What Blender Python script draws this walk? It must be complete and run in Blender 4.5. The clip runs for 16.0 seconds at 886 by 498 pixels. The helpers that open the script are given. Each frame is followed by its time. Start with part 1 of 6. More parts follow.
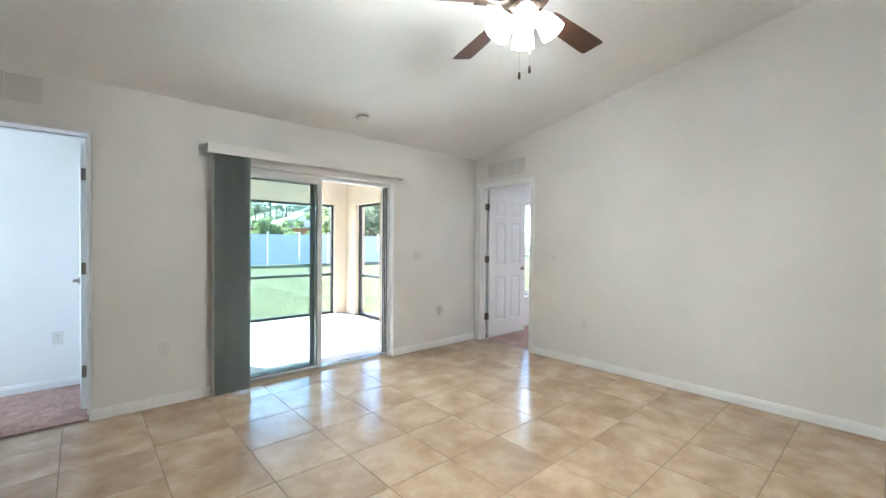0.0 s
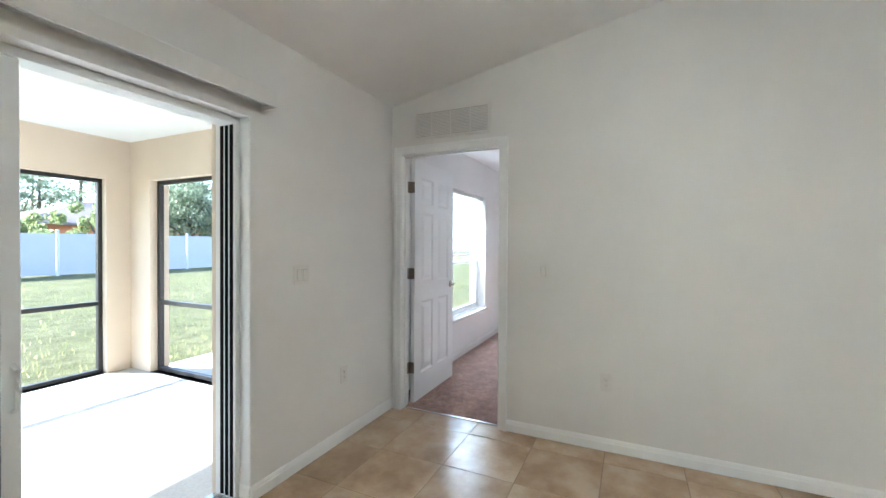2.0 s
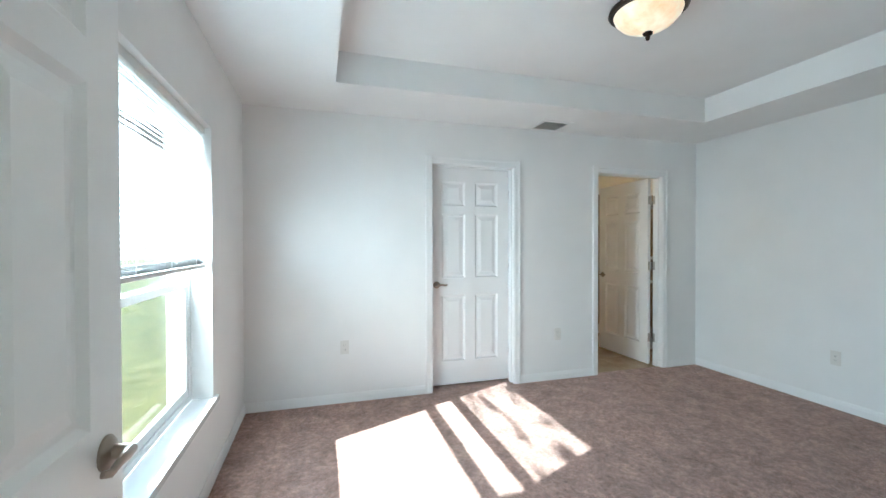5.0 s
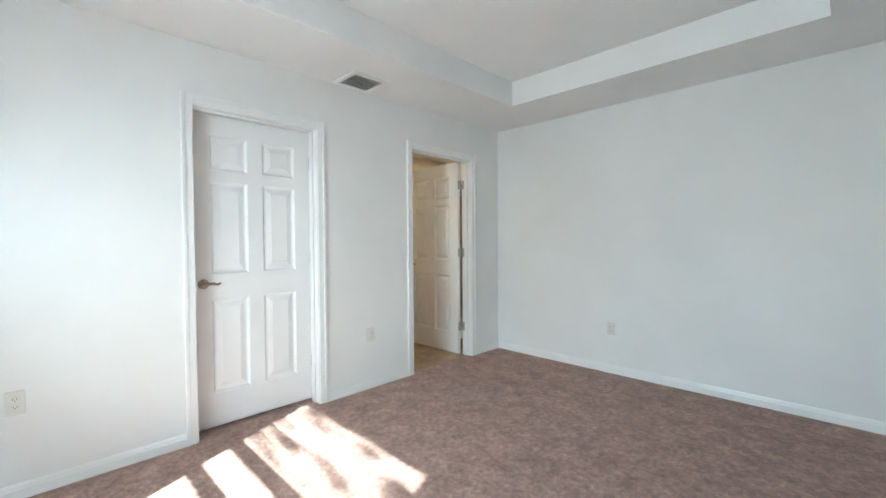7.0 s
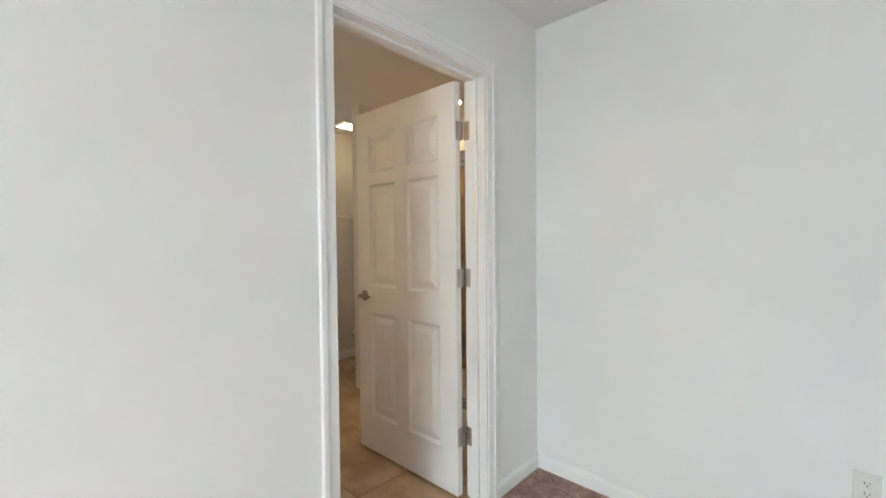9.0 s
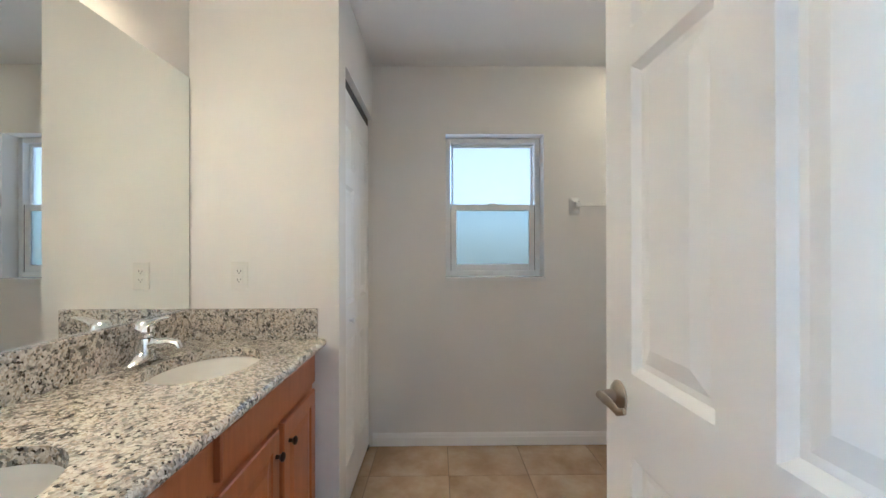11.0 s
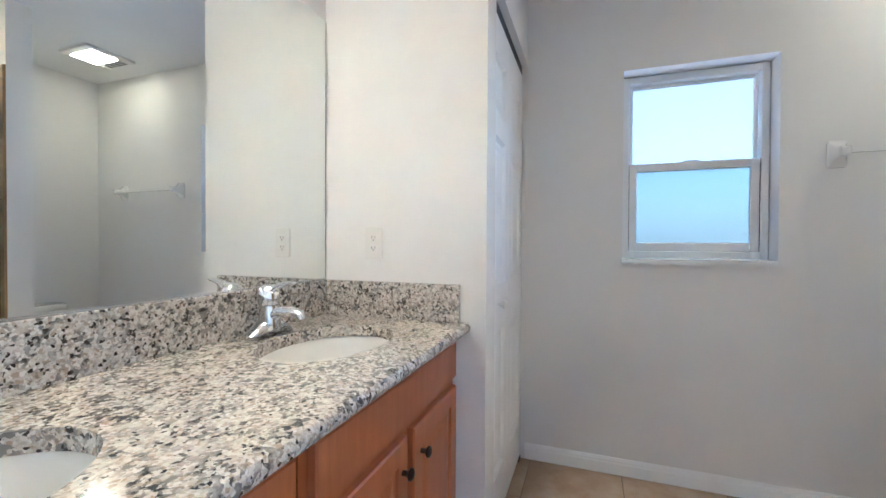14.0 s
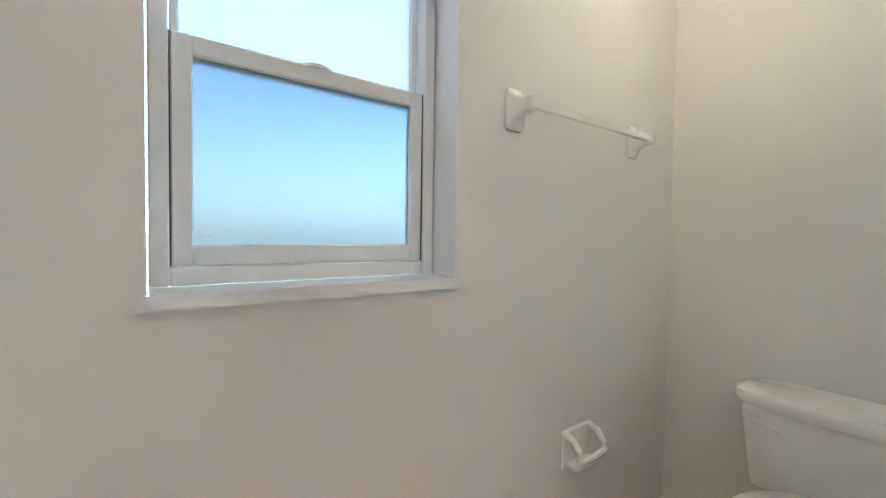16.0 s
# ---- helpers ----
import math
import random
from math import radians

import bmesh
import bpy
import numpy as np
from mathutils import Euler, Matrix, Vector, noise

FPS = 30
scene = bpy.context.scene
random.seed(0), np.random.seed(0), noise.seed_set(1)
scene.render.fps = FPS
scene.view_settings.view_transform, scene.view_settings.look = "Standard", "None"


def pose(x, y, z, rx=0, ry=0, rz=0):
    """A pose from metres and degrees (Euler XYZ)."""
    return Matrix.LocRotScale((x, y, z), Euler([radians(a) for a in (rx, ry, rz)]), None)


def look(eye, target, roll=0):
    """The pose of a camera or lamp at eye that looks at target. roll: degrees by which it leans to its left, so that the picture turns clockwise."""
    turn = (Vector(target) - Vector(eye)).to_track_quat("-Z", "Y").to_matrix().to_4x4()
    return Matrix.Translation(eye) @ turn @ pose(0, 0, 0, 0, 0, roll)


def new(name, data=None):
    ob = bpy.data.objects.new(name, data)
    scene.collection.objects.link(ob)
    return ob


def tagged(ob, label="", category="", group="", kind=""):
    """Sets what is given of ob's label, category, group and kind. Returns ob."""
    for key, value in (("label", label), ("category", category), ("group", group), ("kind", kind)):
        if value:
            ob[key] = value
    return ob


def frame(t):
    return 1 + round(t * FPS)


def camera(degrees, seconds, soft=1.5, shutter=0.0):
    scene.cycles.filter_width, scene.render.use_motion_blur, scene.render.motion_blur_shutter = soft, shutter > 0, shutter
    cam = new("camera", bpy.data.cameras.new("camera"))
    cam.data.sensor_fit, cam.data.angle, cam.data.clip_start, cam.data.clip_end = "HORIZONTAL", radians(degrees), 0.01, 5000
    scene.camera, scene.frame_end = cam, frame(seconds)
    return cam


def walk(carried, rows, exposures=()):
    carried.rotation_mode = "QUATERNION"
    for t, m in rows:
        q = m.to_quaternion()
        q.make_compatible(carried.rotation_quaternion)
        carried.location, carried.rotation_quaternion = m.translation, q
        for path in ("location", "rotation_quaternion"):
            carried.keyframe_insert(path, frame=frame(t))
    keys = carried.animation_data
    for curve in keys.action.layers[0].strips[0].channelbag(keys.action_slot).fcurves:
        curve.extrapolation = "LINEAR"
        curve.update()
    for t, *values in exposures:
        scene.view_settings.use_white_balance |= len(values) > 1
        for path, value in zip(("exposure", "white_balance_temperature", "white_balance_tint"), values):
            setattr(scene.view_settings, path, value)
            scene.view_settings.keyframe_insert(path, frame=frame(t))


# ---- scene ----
cam = camera(94.9, 16.0)
PATH = [
    (0, (0.706, 1.381, 1.309), (2.038, 2.872, 1.279), 0.5),
    (0.5, (0.915, 1.951, 1.314), (2.391, 3.301, 1.29), 0.8),
    (1, (1.165, 2.503, 1.301), (2.787, 3.673, 1.286), 0.7),
    (1.5, (1.505, 3.031, 1.325), (3.243, 4.02, 1.3), 0.4),
    (2, (1.922, 3.468, 1.333), (3.736, 4.31, 1.311), 0.3),
    (2.5, (2.392, 3.84, 1.335), (4.262, 4.548, 1.312), 0.1),
    (3, (2.91, 4.166, 1.364), (4.836, 4.704, 1.323), 0.1),
    (3.5, (3.447, 4.432, 1.355), (5.418, 4.771, 1.319), -0.6),
    (4, (3.935, 4.593, 1.36), (5.932, 4.686, 1.322), -0.1),
    (4.5, (4.378, 4.696, 1.326), (8.351, 4.237, 1.292), -0.1),
    (5, (4.725, 4.72, 1.324), (8.557, 3.574, 1.282), -0.1),
    (7.3, (5.622, 4.328, 1.22), (6.983, 2.863, 1.177), -0.4),
    (7.5, (5.785, 4.17, 1.219), (7.124, 2.685, 1.178), -0.4),
    (8, (6.21, 3.719, 1.249), (7.506, 2.197, 1.204), -0.4),
    (8.2, (6.383, 3.533, 1.262), (7.668, 2.001, 1.218), -0.4),
    (10.3, (7.928, 1.849, 1.283), (9.768, 1.066, 1.263), -0.4),
    (10.5, (8.036, 1.776, 1.273), (9.95, 1.197, 1.262), -0.2),
    (11, (8.24, 1.685, 1.246), (10.239, 1.658, 1.25), -0.1),
    (11.5, (8.333, 1.625, 1.202), (10.271, 2.117, 1.215), 0.1),
    (12, (8.345, 1.577, 1.148), (10.159, 2.418, 1.171), 0.3),
    (12.5, (8.351, 1.562, 1.124), (10.084, 2.56, 1.147), 0.5),
    (13, (8.379, 1.594, 1.113), (10.1, 2.612, 1.131), 0.5),
    (13.5, (8.474, 1.702, 1.11), (10.252, 2.617, 1.125), 0.4),
    (14, (8.657, 1.783, 1.138), (10.538, 2.46, 1.113), 0.3),
    (14.5, (8.966, 1.843, 1.146), (10.942, 2.154, 1.122), 0.2),
    (15, (9.315, 1.84, 1.187), (11.31, 1.717, 1.123), 0.5),
    (15.5, (9.715, 1.771, 1.176), (11.592, 1.08, 1.131), 0.6),
    (16, (10.024, 1.633, 1.173), (11.636, 0.453, 1.11), 0.8),
]
EXPOSE = [
    (0.0, 3.18, 5350, 5), (1.5, 2.9, 5300, 4), (2.5, 2.8, 5450, 5), (3.0, 2.98, 5500, 4), (3.6, 3.10, 5600, 3), (4.0, 2.98, 5650, 2), (4.6, 2.85, 5600, -3), (5.2, 2.74, 5400, -5), (8.2, 3.1, 5950, 0), (9.6, 3.35, 6000, 2),
    (10.3, 3.73, 5720, -1), (11.0, 4.02, 4540, -2), (11.8, 4.25, 4150, 0), (14.0, 4.3, 4150, 0), (15.0, 4.36, 4300, -1), (16.0, 4.4, 4550, -3),
]
walk(cam, [(t, look(eye, target, roll)) for t, eye, target, roll in PATH], EXPOSE)

# ---- sky and sun ----
SUN_WAY = Vector((0.4416, -1.0, -0.71)).normalized()      # the way the sunlight travels
world = bpy.data.worlds.new("sky")
scene.world = world
world.use_nodes = True
wn = world.node_tree.nodes
sky = wn.new("ShaderNodeTexSky")
sky.sky_type = "NISHITA"
sky.sun_disc = False
sky.sun_elevation = math.asin(-SUN_WAY.z)
sky.sun_rotation = math.atan2(-SUN_WAY.x, -SUN_WAY.y)
wn["Background"].inputs["Strength"].default_value = 0.15
world.node_tree.links.new(sky.outputs[0], wn["Background"].inputs["Color"])

sun_data = bpy.data.lights.new("sun", "SUN")
sun_data.energy, sun_data.angle, sun_data.color = 4.1, radians(0.5), (1.0, 0.96, 0.90)
sun = new("sun", sun_data)
sun.matrix_world = look((0, 30, 30), Vector((0, 30, 30)) + SUN_WAY)


def window_light(x, y, z, w, h, watts, aim, color):
    """Sky light standing in a window opening."""
    data = bpy.data.lights.new("window_light", "AREA")
    data.shape, data.size, data.size_y = "RECTANGLE", w, h
    data.energy, data.color = watts, color
    ob = new("window_light", data)
    ob.matrix_world = look((x, y, z), Vector((x, y, z)) + Vector(aim))
    return ob


window_light(6.555, 5.495, 1.46, 1.36, 0.42, 10.0, (0, -1, -0.1), (0.88, 0.95, 1.0))
window_light(10.831 + 0.185, 1.318, 1.75, 0.56, 0.40, 0.26, (-1, 0, 0), (1.0, 0.88, 0.84))
window_light(-1.33, 5.91, 1.22, 0.66, 1.60, 2.8, (1, 0.02, 0), (0.84, 0.93, 1.0))

# lamps that are lit: fan light, bedroom dome, bath ceiling fan light, shower light, bar over the mirror
FAN = (2.375, 2.65)
FAN_GLOW, DOME_GLOW, BATH_GLOW, BAR_GLOW, BULB_GLOW, SHOWER_GLOW = 13.5, 0.5, 1.8, 0.85, 8.0, 19.0

# ---- materials ----
MATS = {}


def mat_base(name):
    m = bpy.data.materials.new(name)
    m.use_nodes = True
    n, l = m.node_tree.nodes, m.node_tree.links
    return m, n, l, n["Principled BSDF"]


def coords(n, l, scale=(1, 1, 1), generated=False):
    tc = n.new("ShaderNodeTexCoord")
    mp = n.new("ShaderNodeMapping")
    mp.inputs["Scale"].default_value = scale
    l.new(tc.outputs["Object"], mp.inputs["Vector"])
    return mp.outputs[0]


def world_coords(n, l, scale=(1, 1, 1)):
    g = n.new("ShaderNodeNewGeometry")
    mp = n.new("ShaderNodeMapping")
    mp.inputs["Scale"].default_value = scale
    l.new(g.outputs["Position"], mp.inputs["Vector"])
    return mp.outputs[0]


def noise_tex(n, l, vec, scale, detail=4.0, rough=0.55):
    t = n.new("ShaderNodeTexNoise")
    t.inputs["Scale"].default_value, t.inputs["Detail"].default_value, t.inputs["Roughness"].default_value = scale, detail, rough
    l.new(vec, t.inputs["Vector"])
    return t.outputs["Fac"]


def ramp(n, l, fac, *stops):
    r = n.new("ShaderNodeValToRGB")
    e = r.color_ramp.elements
    while len(e) < len(stops):
        e.new(0.5)
    for el, (pos, col) in zip(e, stops):
        el.position, el.color = pos, (*col, 1)
    l.new(fac, r.inputs[0])
    return r.outputs[0]


def bump(n, l, bsdf, height, strength, distance):
    b = n.new("ShaderNodeBump")
    b.inputs["Strength"].default_value, b.inputs["Distance"].default_value = strength, distance
    l.new(height, b.inputs["Height"])
    l.new(b.outputs[0], bsdf.inputs["Normal"])


def mix_col(n, l, fac, a, b, kind="MIX"):
    m = n.new("ShaderNodeMix")
    m.data_type, m.blend_type = "RGBA", kind
    for sock, v in ((m.inputs[0], fac), (m.inputs[6], a), (m.inputs[7], b)):
        if hasattr(v, "is_linked"):
            l.new(v, sock)
        else:
            sock.default_value = v if isinstance(v, (int, float)) else (*v, 1)
    return m.outputs[2]


def paint(name, color, rough=0.75, peel=0.12, peel_scale=260.0, vary=0.035, spec=0.3):
    """Rolled wall paint: fine orange peel and slow unevenness."""
    m, n, l, b = mat_base(name)
    v = world_coords(n, l)
    slow = noise_tex(n, l, v, 1.3, 3)
    dark = tuple(c * (1 - vary) for c in color)
    lite = tuple(min(1, c * (1 + vary)) for c in color)
    l.new(ramp(n, l, slow, (0.3, dark), (0.7, lite)), b.inputs["Base Color"])
    b.inputs["Roughness"].default_value = rough
    b.inputs["Specular IOR Level"].default_value = spec
    bump(n, l, b, noise_tex(n, l, v, peel_scale, 2), peel, 0.002)
    return m


def plain(name, color, rough=0.4, metal=0.0, vary=0.06, scale=30.0, bump_by=0.0, coat=0.0, spec=0.5):
    m, n, l, b = mat_base(name)
    v = world_coords(n, l)
    f = noise_tex(n, l, v, scale, 4)
    l.new(ramp(n, l, f, (0.25, tuple(c * (1 - vary) for c in color)), (0.75, tuple(min(1, c * (1 + vary)) for c in color))), b.inputs["Base Color"])
    b.inputs["Roughness"].default_value, b.inputs["Metallic"].default_value = rough, metal
    b.inputs["Coat Weight"].default_value = coat
    b.inputs["Specular IOR Level"].default_value = spec
    if bump_by:
        bump(n, l, b, noise_tex(n, l, v, scale * 6, 3), bump_by, 0.002)
    return m


def glow(name, color, strength, base=(0.9, 0.88, 0.82)):
    m, n, l, b = mat_base(name)
    b.inputs["Base Color"].default_value = (*base, 1)
    b.inputs["Roughness"].default_value = 0.35
    b.inputs["Emission Color"].default_value = (*color, 1)
    b.inputs["Emission Strength"].default_value = strength
    return m


WALL = paint("wall_paint_warm_white", (0.79, 0.775, 0.745))
WALL_BED = paint("wall_paint_soft_white", (0.85, 0.845, 0.83))
WALL_BATH = paint("wall_paint_bath_white", (0.785, 0.77, 0.745))
CEIL = paint("ceiling_paint_white", (0.87, 0.87, 0.86), rough=0.85, peel=0.3, peel_scale=90.0)
TRIM = paint("trim_semi_gloss_white", (0.88, 0.88, 0.87), rough=0.32, peel=0.03, spec=0.5)
DOORWHITE = paint("door_moulded_white", (0.86, 0.86, 0.855), rough=0.38, peel=0.05, peel_scale=400.0, spec=0.5)
PLASTIC = plain("switch_plastic_white", (0.76, 0.74, 0.70), 0.35, vary=0.02)
SLOT = plain("socket_slot_dark", (0.05, 0.05, 0.05), 0.6)
# dark gap round switch rockers; also the shade painted on backlit stacked slats
SHADEGREY = plain("gap_and_slat_shade_grey", (0.13, 0.125, 0.115), 0.6)
GRILLE = paint("grille_enamel_off_white", (0.79, 0.77, 0.735), rough=0.45, peel=0.02)
GRILLEBACK = plain("grille_shadow_beige", (0.50, 0.485, 0.46), 0.6)
VINYL = plain("window_vinyl_white", (0.82, 0.83, 0.83), 0.35, vary=0.02)
SILL = plain("sill_cultured_marble_white", (0.82, 0.82, 0.81), 0.2, vary=0.05, scale=6.0, coat=0.2)
BRONZE = plain("hinge_satin_nickel", (0.26, 0.225, 0.19), 0.34, 0.9, vary=0.15)
HINGESILVER = plain("hinge_bright_nickel", (0.50, 0.48, 0.45), 0.3, 0.9, vary=0.1)
NICKEL = plain("lever_satin_nickel", (0.36, 0.31, 0.26), 0.3, 1.0, vary=0.08)
CHROME = plain("chrome_polished", (0.83, 0.83, 0.84), 0.06, 1.0, vary=0.01)
ALU = plain("aluminium_bright", (0.72, 0.73, 0.74), 0.25, 1.0, vary=0.04)
DARKFRAME = plain("screen_frame_dark_bronze", (0.035, 0.033, 0.032), 0.45, 0.3, vary=0.1)
PILE = plain("weather_pile_black", (0.010, 0.010, 0.010), 0.9, spec=0.03)
GASKET = plain("slider_gasket_dark_green", (0.045, 0.065, 0.06), 0.5, vary=0.1)
PORCELAIN = plain("porcelain_white", (0.85, 0.84, 0.81), 0.08, vary=0.01, coat=0.6)
KNOBBLACK = plain("knob_oil_rubbed", (0.02, 0.018, 0.016), 0.4, 0.6)
FANMETAL = plain("fan_oiled_bronze", (0.045, 0.03, 0.022), 0.38, 0.8, vary=0.2)
STUCCO = paint("stucco_beige", (0.70, 0.595, 0.47), rough=0.9, peel=0.7, peel_scale=60.0, vary=0.05)
PORCHCEIL = paint("porch_ceiling_white", (0.80, 0.81, 0.80), rough=0.8)
LIT_FAN = glow("lit_frosted_shade", (1.0, 0.91, 0.77), FAN_GLOW)
LIT_BULB = glow("lit_bulb", (1.0, 0.91, 0.77), FAN_GLOW * 6.0)
LIT_BATH = glow("lit_diffuser", (1.0, 0.67, 0.35), BATH_GLOW)
LIT_SHOWER = glow("lit_shower_lens", (1.0, 0.63, 0.31), SHOWER_GLOW)
LIT_BAR = glow("lit_vanity_globe", (1.0, 0.64, 0.33), BAR_GLOW)
LIT_BAR_BULB = glow("lit_vanity_bulb", (1.0, 0.64, 0.33), BULB_GLOW)


def dome_glass():
    """Alabaster bowl lit from within: amber clouding."""
    m, n, l, b = mat_base("lit_alabaster_bowl")
    v = world_coords(n, l)
    f = noise_tex(n, l, v, 7.0, 5, 0.65)
    c = ramp(n, l, f, (0.3, (0.95, 0.52, 0.24)), (0.62, (1.0, 0.84, 0.62)))
    l.new(c, b.inputs["Base Color"])
    l.new(c, b.inputs["Emission Color"])
    b.inputs["Emission Strength"].default_value = DOME_GLOW * 0.2
    b.inputs["Roughness"].default_value = 0.3
    return m


DOME = dome_glass()


def tile_mat(name, a, b_col, c_col, rough=0.22, scale=3.2):
    """Ceramic floor tile: clouded beige, each piece a little different."""
    m, n, l, b = mat_base(name)
    v = world_coords(n, l)
    info = n.new("ShaderNodeObjectInfo")
    isl = n.new("ShaderNodeNewGeometry")
    add = n.new("ShaderNodeVectorMath")
    add.operation = "MULTIPLY_ADD"
    comb = n.new("ShaderNodeCombineXYZ")
    s = n.new("ShaderNodeMath")
    s.operation = "ADD"
    l.new(info.outputs["Random"], s.inputs[0])
    l.new(isl.outputs["Random Per Island"], s.inputs[1])
    for i in range(3):
        l.new(s.outputs[0], comb.inputs[i])
    l.new(comb.outputs[0], add.inputs[0])
    add.inputs[1].default_value = (17.0, 31.0, 7.0)
    l.new(v, add.inputs[2])
    f = noise_tex(n, l, add.outputs[0], scale, 5, 0.6)
    fine = noise_tex(n, l, add.outputs[0], scale * 9, 4, 0.6)
    col = ramp(n, l, f, (0.35, a), (0.5, b_col), (0.66, c_col))
    col = mix_col(n, l, 0.12, col, ramp(n, l, fine, (0.2, tuple(x * 0.85 for x in a)), (0.8, c_col)))
    hsv = n.new("ShaderNodeHueSaturation")
    vr = n.new("ShaderNodeMapRange")
    vr.inputs[3].default_value, vr.inputs[4].default_value = 0.93, 1.07
    l.new(info.outputs["Random"], vr.inputs[0])
    l.new(vr.outputs[0], hsv.inputs["Value"])
    l.new(col, hsv.inputs["Color"])
    l.new(hsv.outputs[0], b.inputs["Base Color"])
    rr = n.new("ShaderNodeMapRange")
    rr.inputs[3].default_value, rr.inputs[4].default_value = rough * 0.8, rough * 1.35
    l.new(fine, rr.inputs[0])
    l.new(rr.outputs[0], b.inputs["Roughness"])
    bump(n, l, b, f, 0.06, 0.004)
    return m


TILE = tile_mat("floor_tile_beige", (0.38, 0.26, 0.155), (0.495, 0.36, 0.23), (0.60, 0.475, 0.33), 0.2, 3.4)
GROUT = plain("grout_tan", (0.23, 0.165, 0.11), 0.9, vary=0.1, bump_by=0.2)
SHOWERGROUT = plain("shower_grout_brown", (0.30, 0.19, 0.09), 0.9, vary=0.1, bump_by=0.2)
SHOWERTILE = tile_mat("shower_tile_brown", (0.25, 0.17, 0.085), (0.33, 0.235, 0.125), (0.41, 0.30, 0.165), 0.3)


def carpet_mat():
    m, n, l, b = mat_base("carpet_mauve_brown")
    v = world_coords(n, l)
    slow = noise_tex(n, l, v, 6.5, 6, 0.68)
    tuft = noise_tex(n, l, v, 210.0, 3, 0.7)
    mid = noise_tex(n, l, v, 34.0, 5, 0.75)
    c1 = ramp(n, l, tuft, (0.3, (0.285, 0.162, 0.124)), (0.7, (0.66, 0.43, 0.355)))
    c2 = ramp(n, l, slow, (0.34, (0.70, 0.68, 0.67)), (0.66, (1.16, 1.16, 1.16)))
    c3 = ramp(n, l, mid, (0.34, (0.62, 0.61, 0.60)), (0.66, (1.28, 1.28, 1.28)))
    c = mix_col(n, l, 1.0, c1, c2, "MULTIPLY")
    c = mix_col(n, l, 1.0, c, c3, "MULTIPLY")
    l.new(c, b.inputs["Base Color"])
    b.inputs["Roughness"].default_value = 1.0
    b.inputs["Specular IOR Level"].default_value = 0.05
    b.inputs["Sheen Weight"].default_value = 0.25
    b.inputs["Sheen Roughness"].default_value = 0.5
    bump(n, l, b, mix_col(n, l, 0.5, ramp(n, l, tuft, (0.2, (0, 0, 0)), (0.8, (1, 1, 1))), ramp(n, l, mid, (0.2, (0, 0, 0)), (0.8, (1, 1, 1)))), 0.9, 0.012)
    return m


CARPET = carpet_mat()


def granite_mat():
    """Speckled granite: cream ground, grey and tan grains, black flecks of uneven size."""
    m, n, l, b = mat_base("granite_speckled_grey")
    v = world_coords(n, l)

    def vor(scale, wobble):
        t = n.new("ShaderNodeTexVoronoi")
        t.inputs["Scale"].default_value = scale
        wob = n.new("ShaderNodeTexNoise")
        wob.inputs["Scale"].default_value = scale * 0.8
        wob.inputs["Detail"].default_value = 3.0
        l.new(v, wob.inputs["Vector"])
        mx = n.new("ShaderNodeVectorMath")
        mx.operation = "MULTIPLY_ADD"
        l.new(wob.outputs["Color"], mx.inputs[0])
        mx.inputs[1].default_value = (wobble / scale,) * 3
        l.new(v, mx.inputs[2])
        l.new(mx.outputs[0], t.inputs["Vector"])
        sep = n.new("ShaderNodeSeparateColor")
        l.new(t.outputs["Color"], sep.inputs[0])
        return sep.outputs[0], sep.outputs[1]

    r1, g1 = vor(190.0, 1.8)
    r2, g2 = vor(115.0, 2.0)
    clump = noise_tex(n, l, v, 26.0, 4, 0.6)
    base = ramp(n, l, r1, (0.0, (0.66, 0.62, 0.56)), (0.40, (0.54, 0.50, 0.44)), (0.66, (0.36, 0.29, 0.215)), (0.82, (0.70, 0.67, 0.62)))
    grey = mix_col(n, l, 1.0, ramp(n, l, g2, (0.62, (0, 0, 0)), (0.66, (1, 1, 1))), ramp(n, l, clump, (0.40, (0.25, 0.25, 0.25)), (0.56, (1, 1, 1))), "MULTIPLY")
    c = mix_col(n, l, grey, base, (0.21, 0.20, 0.19))
    dark = mix_col(n, l, 1.0, ramp(n, l, r2, (0.85, (0, 0, 0)), (0.88, (1, 1, 1))), ramp(n, l, clump, (0.42, (0.15, 0.15, 0.15)), (0.58, (1, 1, 1))), "MULTIPLY")
    c = mix_col(n, l, dark, c, (0.055, 0.052, 0.05))
    c = mix_col(n, l, ramp(n, l, g1, (0.92, (0, 0, 0)), (0.94, (1, 1, 1))), c, (0.03, 0.028, 0.03))
    l.new(c, b.inputs["Base Color"])
    b.inputs["Roughness"].default_value = 0.12
    b.inputs["Coat Weight"].default_value = 0.3
    return m


GRANITE = granite_mat()


def wood_mat(name, dark, lite, scale=(14, 14, 1.4), rough=0.35, coat=0.25):
    m, n, l, b = mat_base(name)
    v = coords(n, l, scale)
    f = noise_tex(n, l, v, 3.0, 7, 0.65)
    g = noise_tex(n, l, v, 22.0, 3, 0.6)
    c = ramp(n, l, f, (0.3, dark), (0.7, lite))
    c = mix_col(n, l, 0.12, c, ramp(n, l, g, (0.35, tuple(x * 0.75 for x in dark)), (0.65, lite)))
    l.new(c, b.inputs["Base Color"])
    b.inputs["Roughness"].default_value = rough
    b.inputs["Coat Weight"].default_value = coat
    b.inputs["Coat Roughness"].default_value = 0.3
    bump(n, l, b, g, 0.05, 0.002)
    return m


CHERRY = wood_mat("cabinet_cherry_stain", (0.285, 0.084, 0.025), (0.40, 0.132, 0.042), coat=0.15)
BLADE = wood_mat("fan_blade_walnut", (0.055, 0.024, 0.013), (0.15, 0.066, 0.034), scale=(3, 30, 10), rough=0.3)


